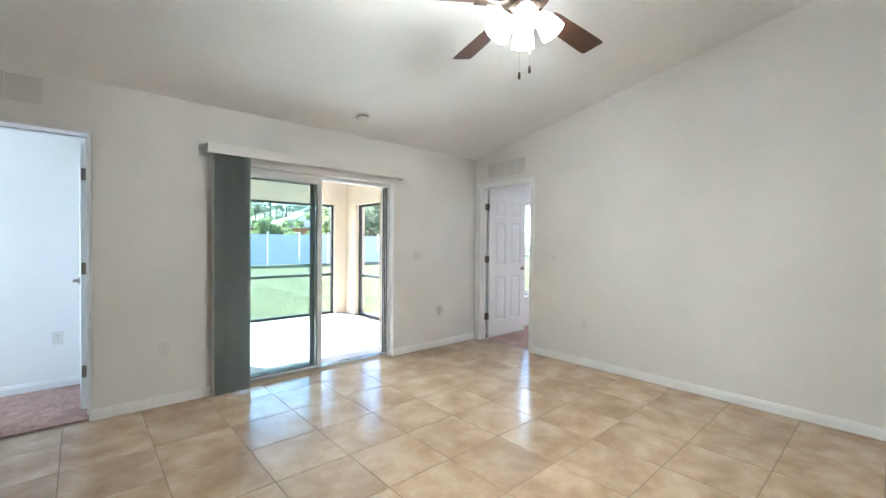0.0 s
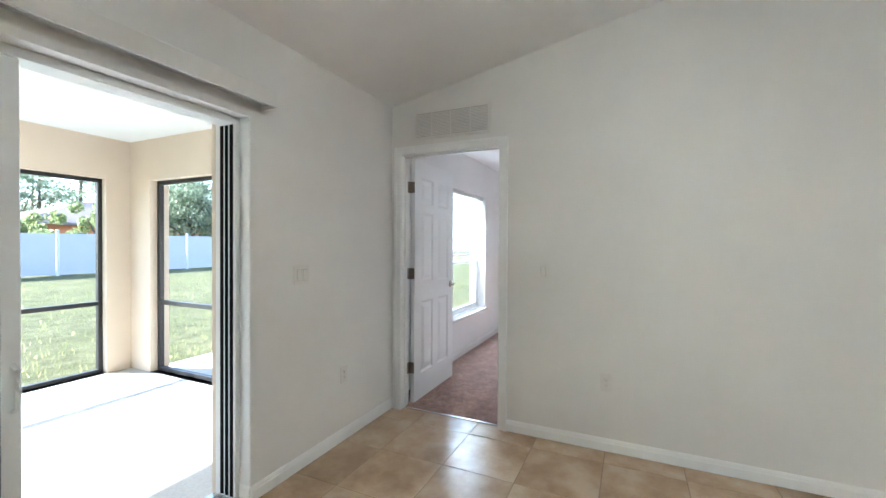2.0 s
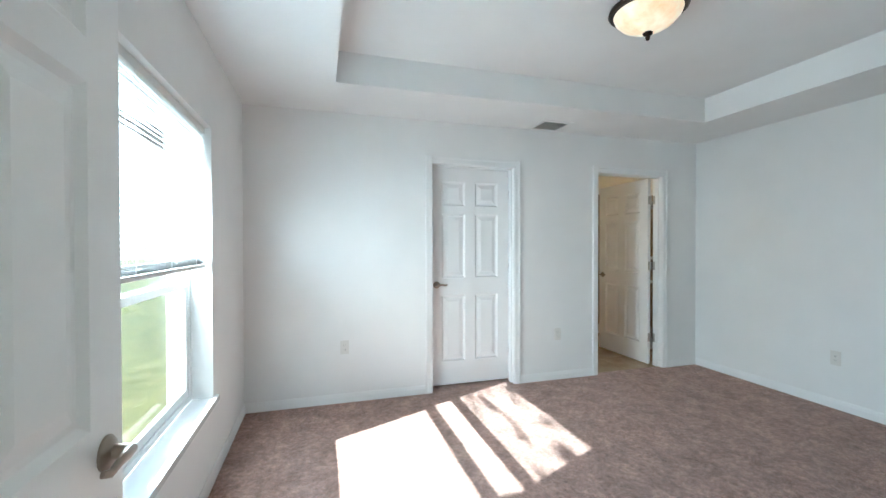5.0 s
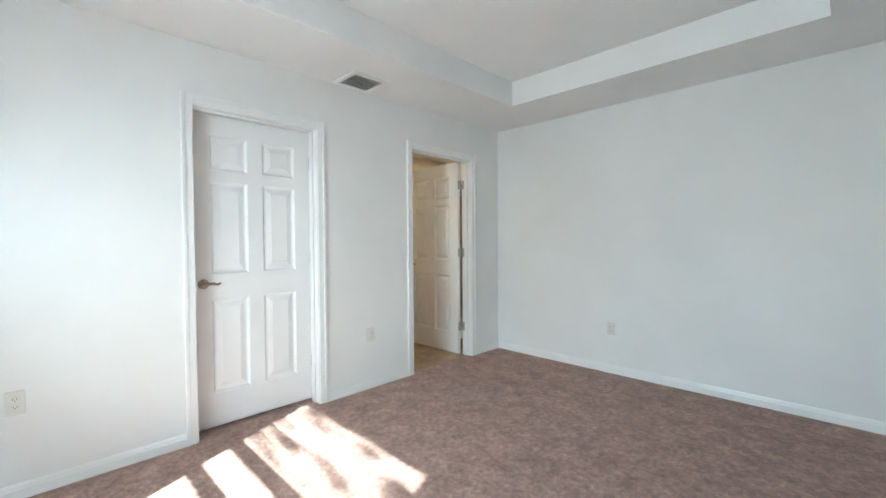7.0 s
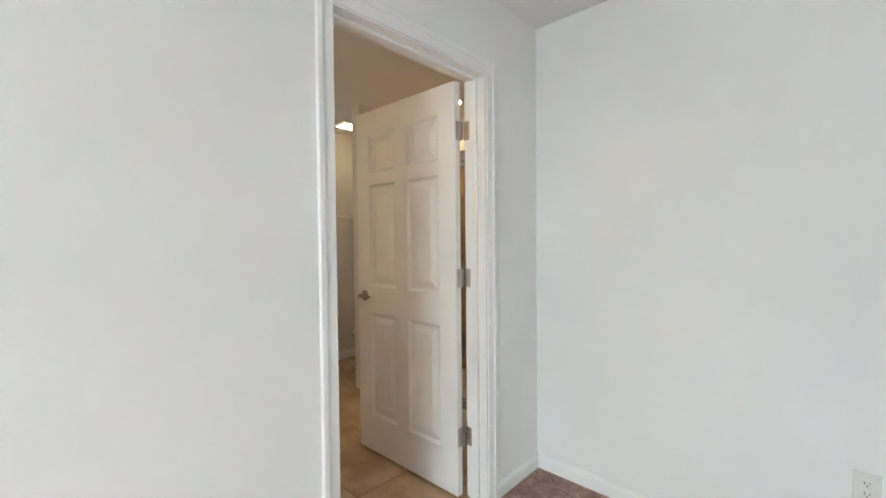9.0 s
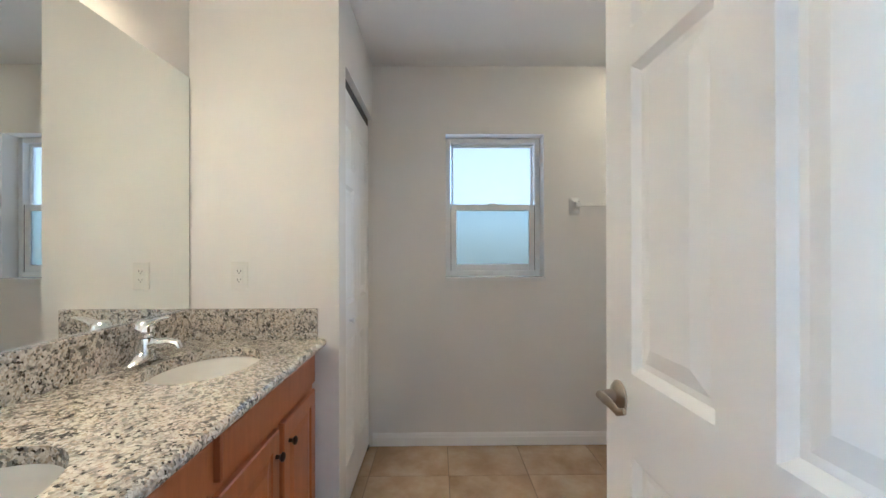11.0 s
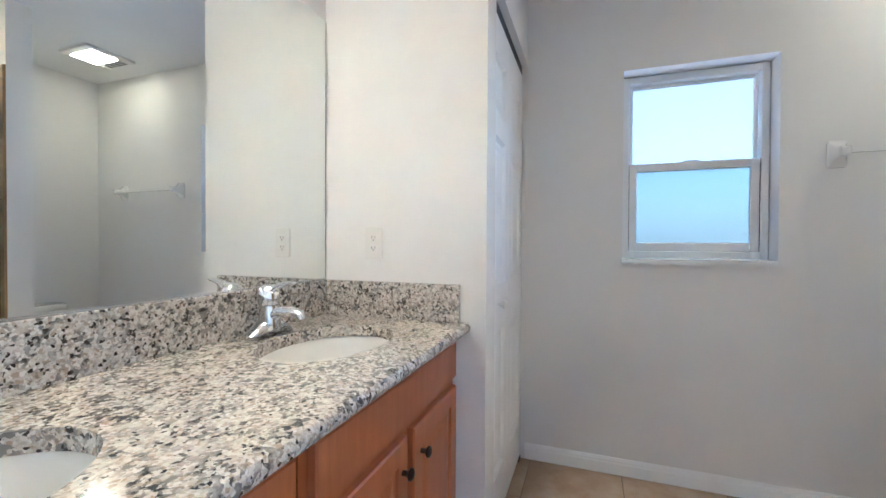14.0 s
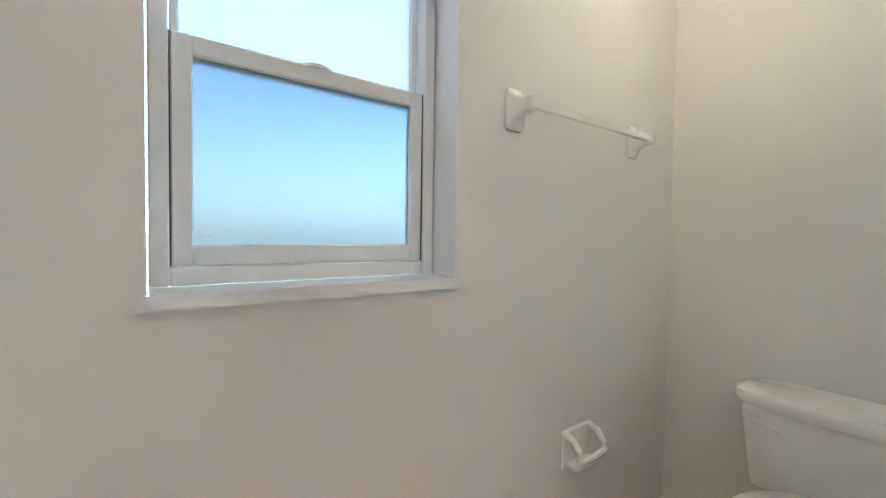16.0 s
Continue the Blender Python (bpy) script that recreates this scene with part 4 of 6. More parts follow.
# ---- ceiling fan ----
fan = thing("ceiling_fan", "bronze ceiling fan with walnut blades and four lit shades", "ceiling fan", at=(FAN[0], FAN[1], 0))
zc = roof_z(FAN[1])
bm = bmesh.new()
revolve(bm, [(0.066, zc + 0.01), (0.066, zc - 0.03), (0.045, zc - 0.065), (0.018, zc - 0.075)], steps=24)
part("canopy", bm, FANMETAL, fan, smooth=True)
bm = bmesh.new()
revolve(bm, [(0.013, zc - 0.07), (0.013, 2.66)], steps=14)
part("downrod", bm, FANMETAL, fan, smooth=True)
bm = bmesh.new()
revolve(bm, [(0.020, 2.68), (0.06, 2.665), (0.118, 2.635), (0.132, 2.60), (0.132, 2.555), (0.118, 2.525), (0.075, 2.512), (0.075, 2.500)], steps=36)
part("motor_housing", bm, FANMETAL, fan, smooth=True)
bm = bmesh.new()
revolve(bm, [(0.082, 2.503), (0.085, 2.485), (0.070, 2.462), (0.040, 2.440), (0.034, 2.41), (0.010, 2.395)], steps=28)
part("light_kit", bm, FANMETAL, fan, smooth=True)
fwd = math.degrees(math.atan2(0.7455, 0.666))
for k in range(5):
    az = radians(fwd + 24.5 - 72 * k)
    m = Matrix.Rotation(az, 4, "Z")
    tilt = Matrix.Rotation(radians(-11), 4, "X")
    bm = bmesh.new()
    tube(bm, [(0.09, 0, 2.515), (0.14, 0, 2.505), (0.20, 0, 2.512)], [(0.018, 0.006), (0.012, 0.006), (0.026, 0.004)], 8)
    box(bm, 0.185, 0.255, -0.036, 0.036, 2.508, 2.512)
    bm.transform(m)
    part("blade_iron", bm, FANMETAL, fan, smooth=True)
    bm = bmesh.new()
    outline = [(0.20, -0.048), (0.24, -0.056), (0.63, -0.070), (0.690, -0.069), (0.704, -0.058), (0.704, 0.058), (0.690, 0.069), (0.63, 0.070), (0.24, 0.056), (0.20, 0.048)]
    lo = [bm.verts.new((x, y, 0)) for x, y in outline]
    bm.faces.new(lo)
    bmesh.ops.solidify(bm, geom=bm.faces[:], thickness=0.006)
    bm.transform(m @ Matrix.Translation((0, 0, 2.520)) @ tilt)
    ob = part("blade", bm, BLADE, fan, "dark walnut fan blade")
shade_prof = [(0.022, 0.0), (0.030, -0.012), (0.046, -0.045), (0.055, -0.085), (0.060, -0.118), (0.058, -0.119), (0.052, -0.085), (0.043, -0.045), (0.020, -0.004)]
for k in range(4):
    az = radians(fwd + 180 - 8 + 90 * k)
    m = Matrix.Rotation(az, 4, "Z") @ Matrix.Translation((0.072, 0, 2.455)) @ Matrix.Rotation(radians(-36), 4, "Y")
    bm = bmesh.new()
    revolve(bm, [(0.026, 0.02), (0.026, -0.006), (0.015, -0.008)], steps=16)
    tube(bm, [(-0.05, 0, 0.025), (-0.02, 0, 0.03), (0, 0, 0.018)], 0.008, 8)
    bm.transform(m)
    part("socket_cup", bm, FANMETAL, fan, smooth=True)
    bm = bmesh.new()
    revolve(bm, shade_prof, steps=24, cap=False)
    bm.transform(m)
    part("shade", bm, LIT_FAN, fan, "frosted glass bell shade, lit", smooth=True)
    bm = bmesh.new()
    revolve(bm, [(0.004, -0.02), (0.018, -0.035), (0.026, -0.06), (0.022, -0.082), (0.004, -0.09)], steps=14)
    bm.transform(m)
    part("bulb", bm, LIT_BULB, fan, smooth=True)
for (dx, dy), z0 in (((-0.030, 0.006), 2.135), ((0.036, -0.007), 2.180)):
    bm = bmesh.new()
    tube(bm, [(dx, dy, z0 + 0.03), (dx, dy, 2.41)], 0.0012, 6)
    ch = part("pull_chain", bm, ALU, fan)
    bm = bmesh.new()
    revolve(bm, [(0.002, 0.034), (0.006, 0.030), (0.007, 0.0), (0.004, -0.006), (0.001, -0.006)], (dx, dy, z0), 10)
    part("fob", bm, FANMETAL, ch, "dark wooden pull fob", smooth=True)


# ---- bedroom window and mini blind ----
def single_hung(name, label, axis_m, w, z0, z1, rail_z, glass_lo, glass_hi, depth=0.07):
    """A vinyl single hung window in its own frame of axes: x across, y outwards from the inner face of the frame, z up."""
    wd = thing(name, label, "window", kind="structure")
    wd.matrix_world = axis_m
    part("window_frame", boxes([(-w / 2, -w / 2 + 0.032, 0.0, depth, z0, z1), (w / 2 - 0.032, w / 2, 0.0, depth, z0, z1), (-w / 2 + 0.032, w / 2 - 0.032, 0.0, depth, z0, z0 + 0.036), (-w / 2 + 0.032, w / 2 - 0.032, 0.0, depth, z1 - 0.036, z1)], 0.003), VINYL, wd)
    for nm, q0, q1, c, d, glass in (("lower_sash", 0.006, 0.032, z0 + 0.036, rail_z + 0.018, glass_lo), ("upper_sash", 0.036, 0.060, rail_z - 0.018, z1 - 0.036, glass_hi)):
        st = 0.036 if nm == "lower_sash" else 0.016
        lo_r, hi_r = (0.042, 0.038) if nm == "lower_sash" else (0.034, 0.016)
        a, b = -w / 2 + 0.0345, w / 2 - 0.0345
        s = part(nm, boxes([(a, a + st, q0, q1, c, d), (b - st, b, q0, q1, c, d), (a + st, b - st, q0, q1, c, c + lo_r), (a + st, b - st, q0, q1, d - hi_r, d)], 0.003), VINYL, wd)
        g = part("pane", bbox(a + st - 0.002, b - st + 0.002, (q0 + q1) / 2 - 0.003, (q0 + q1) / 2 + 0.003, c + 0.01, d - 0.01), glass, s)
        g.visible_shadow = False
        if nm == "lower_sash":
            bm = bmesh.new()
            revolve(bm, [(0.034, 0.0), (0.034, 0.006), (0.020, 0.010), (0.002, 0.010)], (0, 0.016, d - 0.001), 20, squash=(1, 0.4))
            part("latch", bm, VINYL, s, smooth=True)
            for xx in (a - 0.0022, b + 0.0004):
                part("sash_gap", bbox(xx, xx + 0.0018, q0 + 0.001, q1, c, d), PILE, s)
    return wd


wx0, wx1 = 5.84, 7.27
single_hung("window_1", "white vinyl single hung bedroom window", pose((wx0 + wx1) / 2, BN + 0.105, 0), wx1 - wx0, 0.47, 1.973, 1.115, GLASS, GLASS)
bm = bmesh.new()
box(bm, wx0 - 0.02, wx1 + 0.05, BN - 0.022, BN, 0.440, 0.470)
box(bm, wx0 + 0.001, wx1 - 0.001, BN, BN + 0.105, 0.440, 0.470)
bmesh.ops.remove_doubles(bm, verts=bm.verts, dist=0.0001)
solid("window_sill_1", bm, SILL, "white marble window sill in the bedroom", "window sill")

mb = thing("mini_blind", "white mini blind drawn half way down the bedroom window", "blind")
part("head_rail", bbox(wx0 + 0.012, wx1 - 0.012, BN + 0.030, BN + 0.058, 1.935, 1.972, 0.002), PLASTIC, mb)
STATIONS = (wx0 + 0.016, wx0 + 0.18, wx0 + 0.36, wx0 + 0.54, (wx0 + wx1) / 2, wx1 - 0.54, wx1 - 0.36, wx1 - 0.18, wx1 - 0.016)
for k in range(32):
    z = 1.925 - k * 0.0208 + rng.uniform(-0.0012, 0.0012)
    bm = bmesh.new()
    rows_ = [[], [], [], []]
    for q, x in enumerate(STATIONS):
        sag = max(0.0, noise.noise((q * 0.55, k * 0.42, 7.3)) + 0.02)
        tl = radians(25 - 85 * sag + rng.uniform(-2, 2))
        for i in range(4):
            u = (i / 3 - 0.5) * 0.025
            c = 0.0018 * (1 - (2 * i / 3 - 1) ** 2)
            rows_[i].append(bm.verts.new((x, BN + 0.044 + u * math.cos(tl), z + u * math.sin(tl) + c)))
    for a, b in zip(rows_, rows_[1:]):
        for q in range(len(STATIONS) - 1):
            bm.faces.new((a[q], a[q + 1], b[q + 1], b[q]))
    bmesh.ops.solidify(bm, geom=bm.faces[:], thickness=0.0005)
    part("slat", bm, SLAT, mb, smooth=True)
# white slats at the bottom, coloured dark grey for their backlit side
for k in range(7):
    z = 1.254 - k * 0.0052
    part("stacked_slat", bbox(wx0 + 0.016, wx1 - 0.016, BN + 0.031, BN + 0.057, z, z + 0.0016), SHADEGREY, mb)
part("bottom_rail", bbox(wx0 + 0.014, wx1 - 0.014, BN + 0.031, BN + 0.057, 1.200, 1.217, 0.003), PLASTIC, mb)
for x in (wx0 + 0.18, wx0 + 0.54, wx1 - 0.54, wx1 - 0.18):
    bm = bmesh.new()
    box(bm, x - 0.0012, x + 0.0012, BN + 0.0295, BN + 0.0305, 1.205, 1.94)
    box(bm, x - 0.0012, x + 0.0012, BN + 0.0575, BN + 0.0585, 1.205, 1.94)
    part("ladder_cord", bm, PLASTIC, mb)

# bedroom ceiling lamp
LX, LY = 6.535, 3.015
lamp = thing("ceiling_lamp", "bronze flush ceiling lamp with an amber alabaster bowl, lit", "ceiling lamp", at=(LX, LY, TZ))
bm = bmesh.new()
revolve(bm, [(0.165, 0.0), (0.170, -0.012), (0.196, -0.026), (0.200, -0.040), (0.190, -0.050), (0.172, -0.052)], steps=40)
part("pan", bm, FANMETAL, lamp, "oil rubbed bronze rim", smooth=True)
bm = bmesh.new()
revolve(bm, [(0.174, -0.050), (0.165, -0.075), (0.135, -0.108), (0.090, -0.134), (0.045, -0.150), (0.012, -0.156)], steps=40)
part("bowl", bm, DOME, lamp, "amber alabaster glass bowl", smooth=True)
bm = bmesh.new()
revolve(bm, [(0.012, -0.150), (0.026, -0.160), (0.022, -0.170), (0.010, -0.176), (0.013, -0.186), (0.008, -0.198), (0.001, -0.202)], steps=20)
part("finial", bm, FANMETAL, lamp, smooth=True)

# ---- porch screens ----
def screen(name, label, axis, plane, a0, a1, z0, z1, mid, uprights=()):
    s = thing(name, label, "screen", kind="structure")

    def b(p0, p1, c, d):
        return bbox(p0, p1, plane - 0.025, plane + 0.025, c, d, 0.003) if axis == "y" else bbox(plane - 0.025, plane + 0.025, p0, p1, c, d, 0.003)

    part("post", b(a0, a0 + 0.04, z0, z1), DARKFRAME, s)
    part("post", b(a1 - 0.04, a1, z0, z1), DARKFRAME, s)
    for u in uprights:
        part("post", b(u - 0.02, u + 0.02, z0 + 0.04, z1 - 0.04), DARKFRAME, s)
    for c, d in ((z0, z0 + 0.04), (z1 - 0.04, z1), (mid - 0.022, mid + 0.022)):
        part("rail", b(a0 + 0.04, a1 - 0.04, c, d), DARKFRAME, s)
    bm = bmesh.new()
    q = [(a0 + 0.04, z0 + 0.04), (a1 - 0.04, z0 + 0.04), (a1 - 0.04, z1 - 0.04), (a0 + 0.04, z1 - 0.04)]
    bm.faces.new([bm.verts.new((a, plane + 0.0, z) if axis == "y" else (plane + 0.0, a, z)) for a, z in q])
    ob = part("mesh_screen", bm, SCREEN, s, "fine insect screen")
    ob.visible_shadow = False
    return s


screen("screen_north", "dark bronze framed insect screen on the porch", "y", PN + 0.10, 0.93, 4.32, PZ, 2.01, 0.69)
screen("screen_east", "dark bronze framed insect screen on the porch side", "x", PE + 0.10, 5.85, 8.15, PZ, 2.005, 0.69)

# ---- outdoors ----
bm = bmesh.new()
N_ = 44
grid = []
for j in range(N_ + 1):
    row = []
    for i in range(N_ + 1):
        u, v = (i / N_ * 2 - 1), (j / N_ * 2 - 1)
        x, y = 10 + 900 * u ** 5 + 30 * u, 18 + 900 * v ** 5 + 26 * v
        far = max(0.0, min(1.0, (math.hypot(x - 8, y - 18) - 6) / 30))
        z = GZ - 0.02 + (0.035 * noise.noise((x * 0.35, y * 0.35, 3.0)) if y > 9.6 else 0.0) * (1 - far)
        row.append(bm.verts.new((x, y, z if not (-4 < x < 12 and -4 < y < 9.6) else GZ - 0.02)))
    grid.append(row)
for j in range(N_):
    for i in range(N_):
        bm.faces.new((grid[j][i], grid[j][i + 1], grid[j + 1][i + 1], grid[j + 1][i]))
solid("ground", bm, LAWN, "patchy green lawn in sun reaching the horizon", "lawn", smooth=True)

rng = random.Random(11)
bm = bmesh.new()
for _ in range(9000):
    x, y = rng.uniform(-2, 16), 8.8 + 15 * rng.random() ** 1.7
    hgt, a = rng.uniform(0.025, 0.06), rng.uniform(0, 6.28)
    dx, dy = 0.009 * math.cos(a), 0.009 * math.sin(a)
    lx, ly = rng.uniform(-0.03, 0.03), rng.uniform(-0.03, 0.03)
    vs = [bm.verts.new(p) for p in ((x - dx, y - dy, GZ - 0.03), (x + dx, y + dy, GZ - 0.03), (x + lx, y + ly, GZ + hgt))]
    bm.faces.new(vs)
tagged(new("grass", mesh_of("grass", bm, GRASS)), "short green and straw coloured grass blades", "grass", "", "stuff")

# vinyl fence
FENY = 27.0
fence = thing("fence", "tall white vinyl privacy fence along the back garden", "fence", kind="")
FX0, NPANEL, STEP = -12.0, 20, 1.97
post = None
for k in range(NPANEL + 1):
    x = 7.31 - 10 * STEP + k * STEP
    if post is None:
        bm = bbox(-0.042, 0.042, -0.064, 0.064, GZ - 0.1, 1.86, 0.006)
        vs = [bm.verts.new(p) for p in ((-0.075, -0.075, 1.86), (0.075, -0.075, 1.86), (0.075, 0.075, 1.86), (-0.075, 0.075, 1.86), (0, 0, 1.93))]
        for i in range(4):
            bm.faces.new((vs[i], vs[(i + 1) % 4], vs[4]))
        bm.faces.new(vs[:4])
        post = part("post", bm, POST_SUNLIT, fence)
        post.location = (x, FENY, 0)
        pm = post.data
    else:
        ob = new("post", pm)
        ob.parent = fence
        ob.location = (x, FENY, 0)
board = None
for k in range(NPANEL):
    x = 7.31 - 10 * STEP + k * STEP
    if board is None:
        bm = bmesh.new()
        nb = 11
        bw = (STEP - 0.14) / nb
        for i in range(nb):
            box(bm, 0.07 + i * bw + 0.0006, 0.07 + (i + 1) * bw - 0.0006, -0.012, 0.012, GZ + 0.03, 1.68)
        box(bm, 0.06, STEP - 0.06, -0.022, 0.022, 1.60, 1.74)
        box(bm, 0.06, STEP - 0.06, -0.022, 0.022, GZ + 0.03, GZ + 0.17)
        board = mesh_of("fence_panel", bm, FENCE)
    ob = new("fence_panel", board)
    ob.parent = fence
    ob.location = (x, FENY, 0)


def house(name, label, x0, x1, y0, y1, eave, ridge, wall_mat, roof_mat):
    h = thing(name, label, "house")
    part("wall", bbox(x0, x1, y0, y1, GZ, eave), wall_mat, h)
    bm = bmesh.new()
    o = 0.6
    base = [bm.verts.new(p) for p in ((x0 - o, y0 - o, eave), (x1 + o, y0 - o, eave), (x1 + o, y1 + o, eave), (x0 - o, y1 + o, eave))]
    run = (y1 - y0) / 2
    top = [bm.verts.new((x0 + run, (y0 + y1) / 2, ridge)), bm.verts.new((x1 - run, (y0 + y1) / 2, ridge))]
    bm.faces.new(base[::-1])
    bm.faces.new((base[0], base[1], top[1], top[0]))
    bm.faces.new((base[1], base[2], top[1]))
    bm.faces.new((base[2], base[3], top[0], top[1]))
    bm.faces.new((base[3], base[0], top[0]))
    part("roof", bm, roof_mat, h)
    part("fascia", bbox(x0 - o - 0.02, x1 + o + 0.02, y0 - o - 0.03, y0 - o, eave - 0.16, eave + 0.03), HOUSETAN, h)
    for k in range(3):
        xw = x0 + (x1 - x0) * (0.2 + 0.3 * k)
        w = part("window", bbox(xw - 0.6, xw + 0.6, y0 - 0.04, y0, 1.0, 2.2), TRIM, h)
        part("pane", bbox(xw - 0.53, xw + 0.53, y0 - 0.05, y0 - 0.04, 1.07, 2.13), DARKPANE, w)
    return h


house("house", "terracotta neighbour house with a pale hipped roof", 17.0, 33.0, 46.0, 58.0, 2.95, 5.3, HOUSEORANGE, ROOFPINK)
house("house", "tan neighbour house with a grey hipped roof", -6.0, 12.7, 42.0, 54.0, 2.9, 4.8, HOUSETAN, ROOFGREY)


def leaf_cloud(bm, c, r, count, size, rnd, flat=0.8):
    for _ in range(count):
        while True:
            p = Vector((rnd.uniform(-1, 1), rnd.uniform(-1, 1), rnd.uniform(-1, 1)))
            if p.length <= 1:
                break
        p = Vector(c) + Vector((p.x * r, p.y * r, p.z * r * flat))
        a = Vector((rnd.gauss(0, 1), rnd.gauss(0, 1), rnd.gauss(0, 1))).normalized() * size * rnd.uniform(0.6, 1.3)
        b_ = a.orthogonal().normalized() * size * rnd.uniform(0.3, 0.6)
        vs = [bm.verts.new(q) for q in (p - a, p + b_, p + a, p - b_)]
        bm.faces.new(vs)


def tree(name, label, x, y, hgt, kind, seed):
    rnd = random.Random(seed)
    tr = thing(name, label, "tree", group="trees behind the fence", at=(x, y, GZ))
    bm = bmesh.new()
    leaves = bmesh.new()
    if kind == "pine":
        lean = rnd.uniform(-0.3, 0.3)
        pts = [(lean * (k / 5) ** 2, 0, hgt * k / 5) for k in range(6)]
        tube(bm, pts, [0.17 - 0.025 * k for k in range(6)], 8)
        for k in range(20):
            z = hgt * rnd.uniform(0.28, 1.0)
            ln = (1.15 - z / hgt) * hgt * 0.26 + 0.35
            a = rnd.uniform(0, 6.28)
            px = lean * (z / hgt) ** 2
            e = (px + ln * math.cos(a), ln * math.sin(a), z + 0.2 * ln)
            tube(bm, [(px, 0, z), ((px + e[0]) / 2, e[1] / 2, z + 0.02 * ln), e], [0.05, 0.035, 0.012], 5)
            leaf_cloud(leaves, e, 0.62 + 0.3 * rnd.random(), 46, 0.20, rnd, 0.6)
            leaf_cloud(leaves, ((px + e[0]) / 2, e[1] / 2, z + 0.05), 0.45, 16, 0.18, rnd, 0.5)
        mt = PINE
    else:
        nl = 9
        tube(bm, [(0, 0, 0), (0.06, 0.03, hgt * 0.25), (0.0, 0.1, hgt * 0.5)], [0.20, 0.15, 0.10], 9)
        for k in range(nl):
            a, up = rnd.uniform(0, 6.28), rnd.uniform(0.35, 0.95)
            ln = hgt * rnd.uniform(0.18, 0.36)
            z = hgt * (0.22 + 0.3 * rnd.random())
            e = (ln * math.cos(a), ln * math.sin(a), hgt * up * 0.9)
            tube(bm, [(0, 0.05, z), (e[0] * 0.5, e[1] * 0.5, (z + e[2]) * 0.52), e], [0.09, 0.06, 0.02], 6)
            for q in range(4):
                o = Vector(e) + Vector((rnd.gauss(0, 0.6), rnd.gauss(0, 0.6), rnd.gauss(0, 0.5)))
                leaf_cloud(leaves, o, hgt * rnd.uniform(0.09, 0.16), 85, 0.16, rnd, 0.8)
        mt = PALE if kind == "pale" else OAK
    part("trunk", bm, BARK, tr, smooth=True)
    part("crown", leaves, mt, tr)
    return tr


rng = random.Random(21)
for k in range(54):
    x = -22 + k * 1.75 + rng.uniform(-1.2, 1.2)
    y = 60 + rng.uniform(-2, 22)
    tree("pine_tree", "tall slender pine tree with open green crown", x, y, rng.uniform(12, 18), "pine", 100 + k)
SHRUBS = ((14.9, 31.0, 3.5), (16.0, 32.2, 3.8), (10.7, 31.5, 2.9), (11.6, 33.0, 2.9), (9.4, 36.0, 3.0), (1.0, 38.0, 4.0))
OAKS = ((7.5, 60, 9), (13.5, 58, 8.5), (22, 62, 9), (28, 60, 9.5), (34, 58, 9), (24.0, 33.5, 7.4), (28.5, 35, 7.8), (20.5, 36, 7.0), (22.2, 34.5, 6.6), (33, 34, 8.2), (38, 38, 8), (0, 60, 9), (-7, 60, 9), (43, 36, 8), (19.2, 35, 6.0), (4.0, 58, 8), (10.5, 62, 9), (18, 64, 9.5))
for k, (x, y, hgt) in enumerate(SHRUBS):
    tree("garden_tree", "small pale green garden tree behind the fence", x, y, hgt, "pale", 300 + k)
for k, (x, y, hgt) in enumerate(OAKS):
    tree("oak_tree", "leafy green tree with an uneven crown", x, y, hgt, "oak", 320 + k)

# ---- bathroom: vanity ----
CT = 0.877                       # counter's top
CY0 = 2.150                      # counter's front edge
FRONT = 2.190                    # faces of drawers and doors


def raised_front(x0, x1, z0, z1, y, raised=True):
    """A cabinet front; its face looks along -y."""
    bm = bmesh.new()
    t = 0.019
    prof = [(0.0, t), (0.0, 0.004), (0.004, 0.0)]
    if raised:
        prof += [(0.052, 0.0), (0.058, 0.006), (0.068, 0.006), (0.094, 0.001)]
    rows_ = []
    for ins, dep in prof:
        rows_.append([bm.verts.new(p) for p in ((x0 + ins, y + dep, z0 + ins), (x1 - ins, y + dep, z0 + ins), (x1 - ins, y + dep, z1 - ins), (x0 + ins, y + dep, z1 - ins))])
    for a, b in zip(rows_, rows_[1:]):
        for i in range(4):
            bm.faces.new((a[i], a[(i + 1) % 4], b[(i + 1) % 4], b[i]))
    bm.faces.new(rows_[-1])
    bm.faces.new(rows_[0][::-1])
    bmesh.ops.recalc_face_normals(bm, faces=bm.faces)
    return bm


def knob(parent, x, z, y):
    bm = bmesh.new()
    revolve(bm, [(0.007, 0.0), (0.006, -0.010), (0.009, -0.014), (0.0145, -0.019), (0.0145, -0.024), (0.008, -0.028), (0.001, -0.029)], (x, y, z), 18, "y")
    return part("knob", bm, KNOBBLACK, parent, "small black round knob", smooth=True)


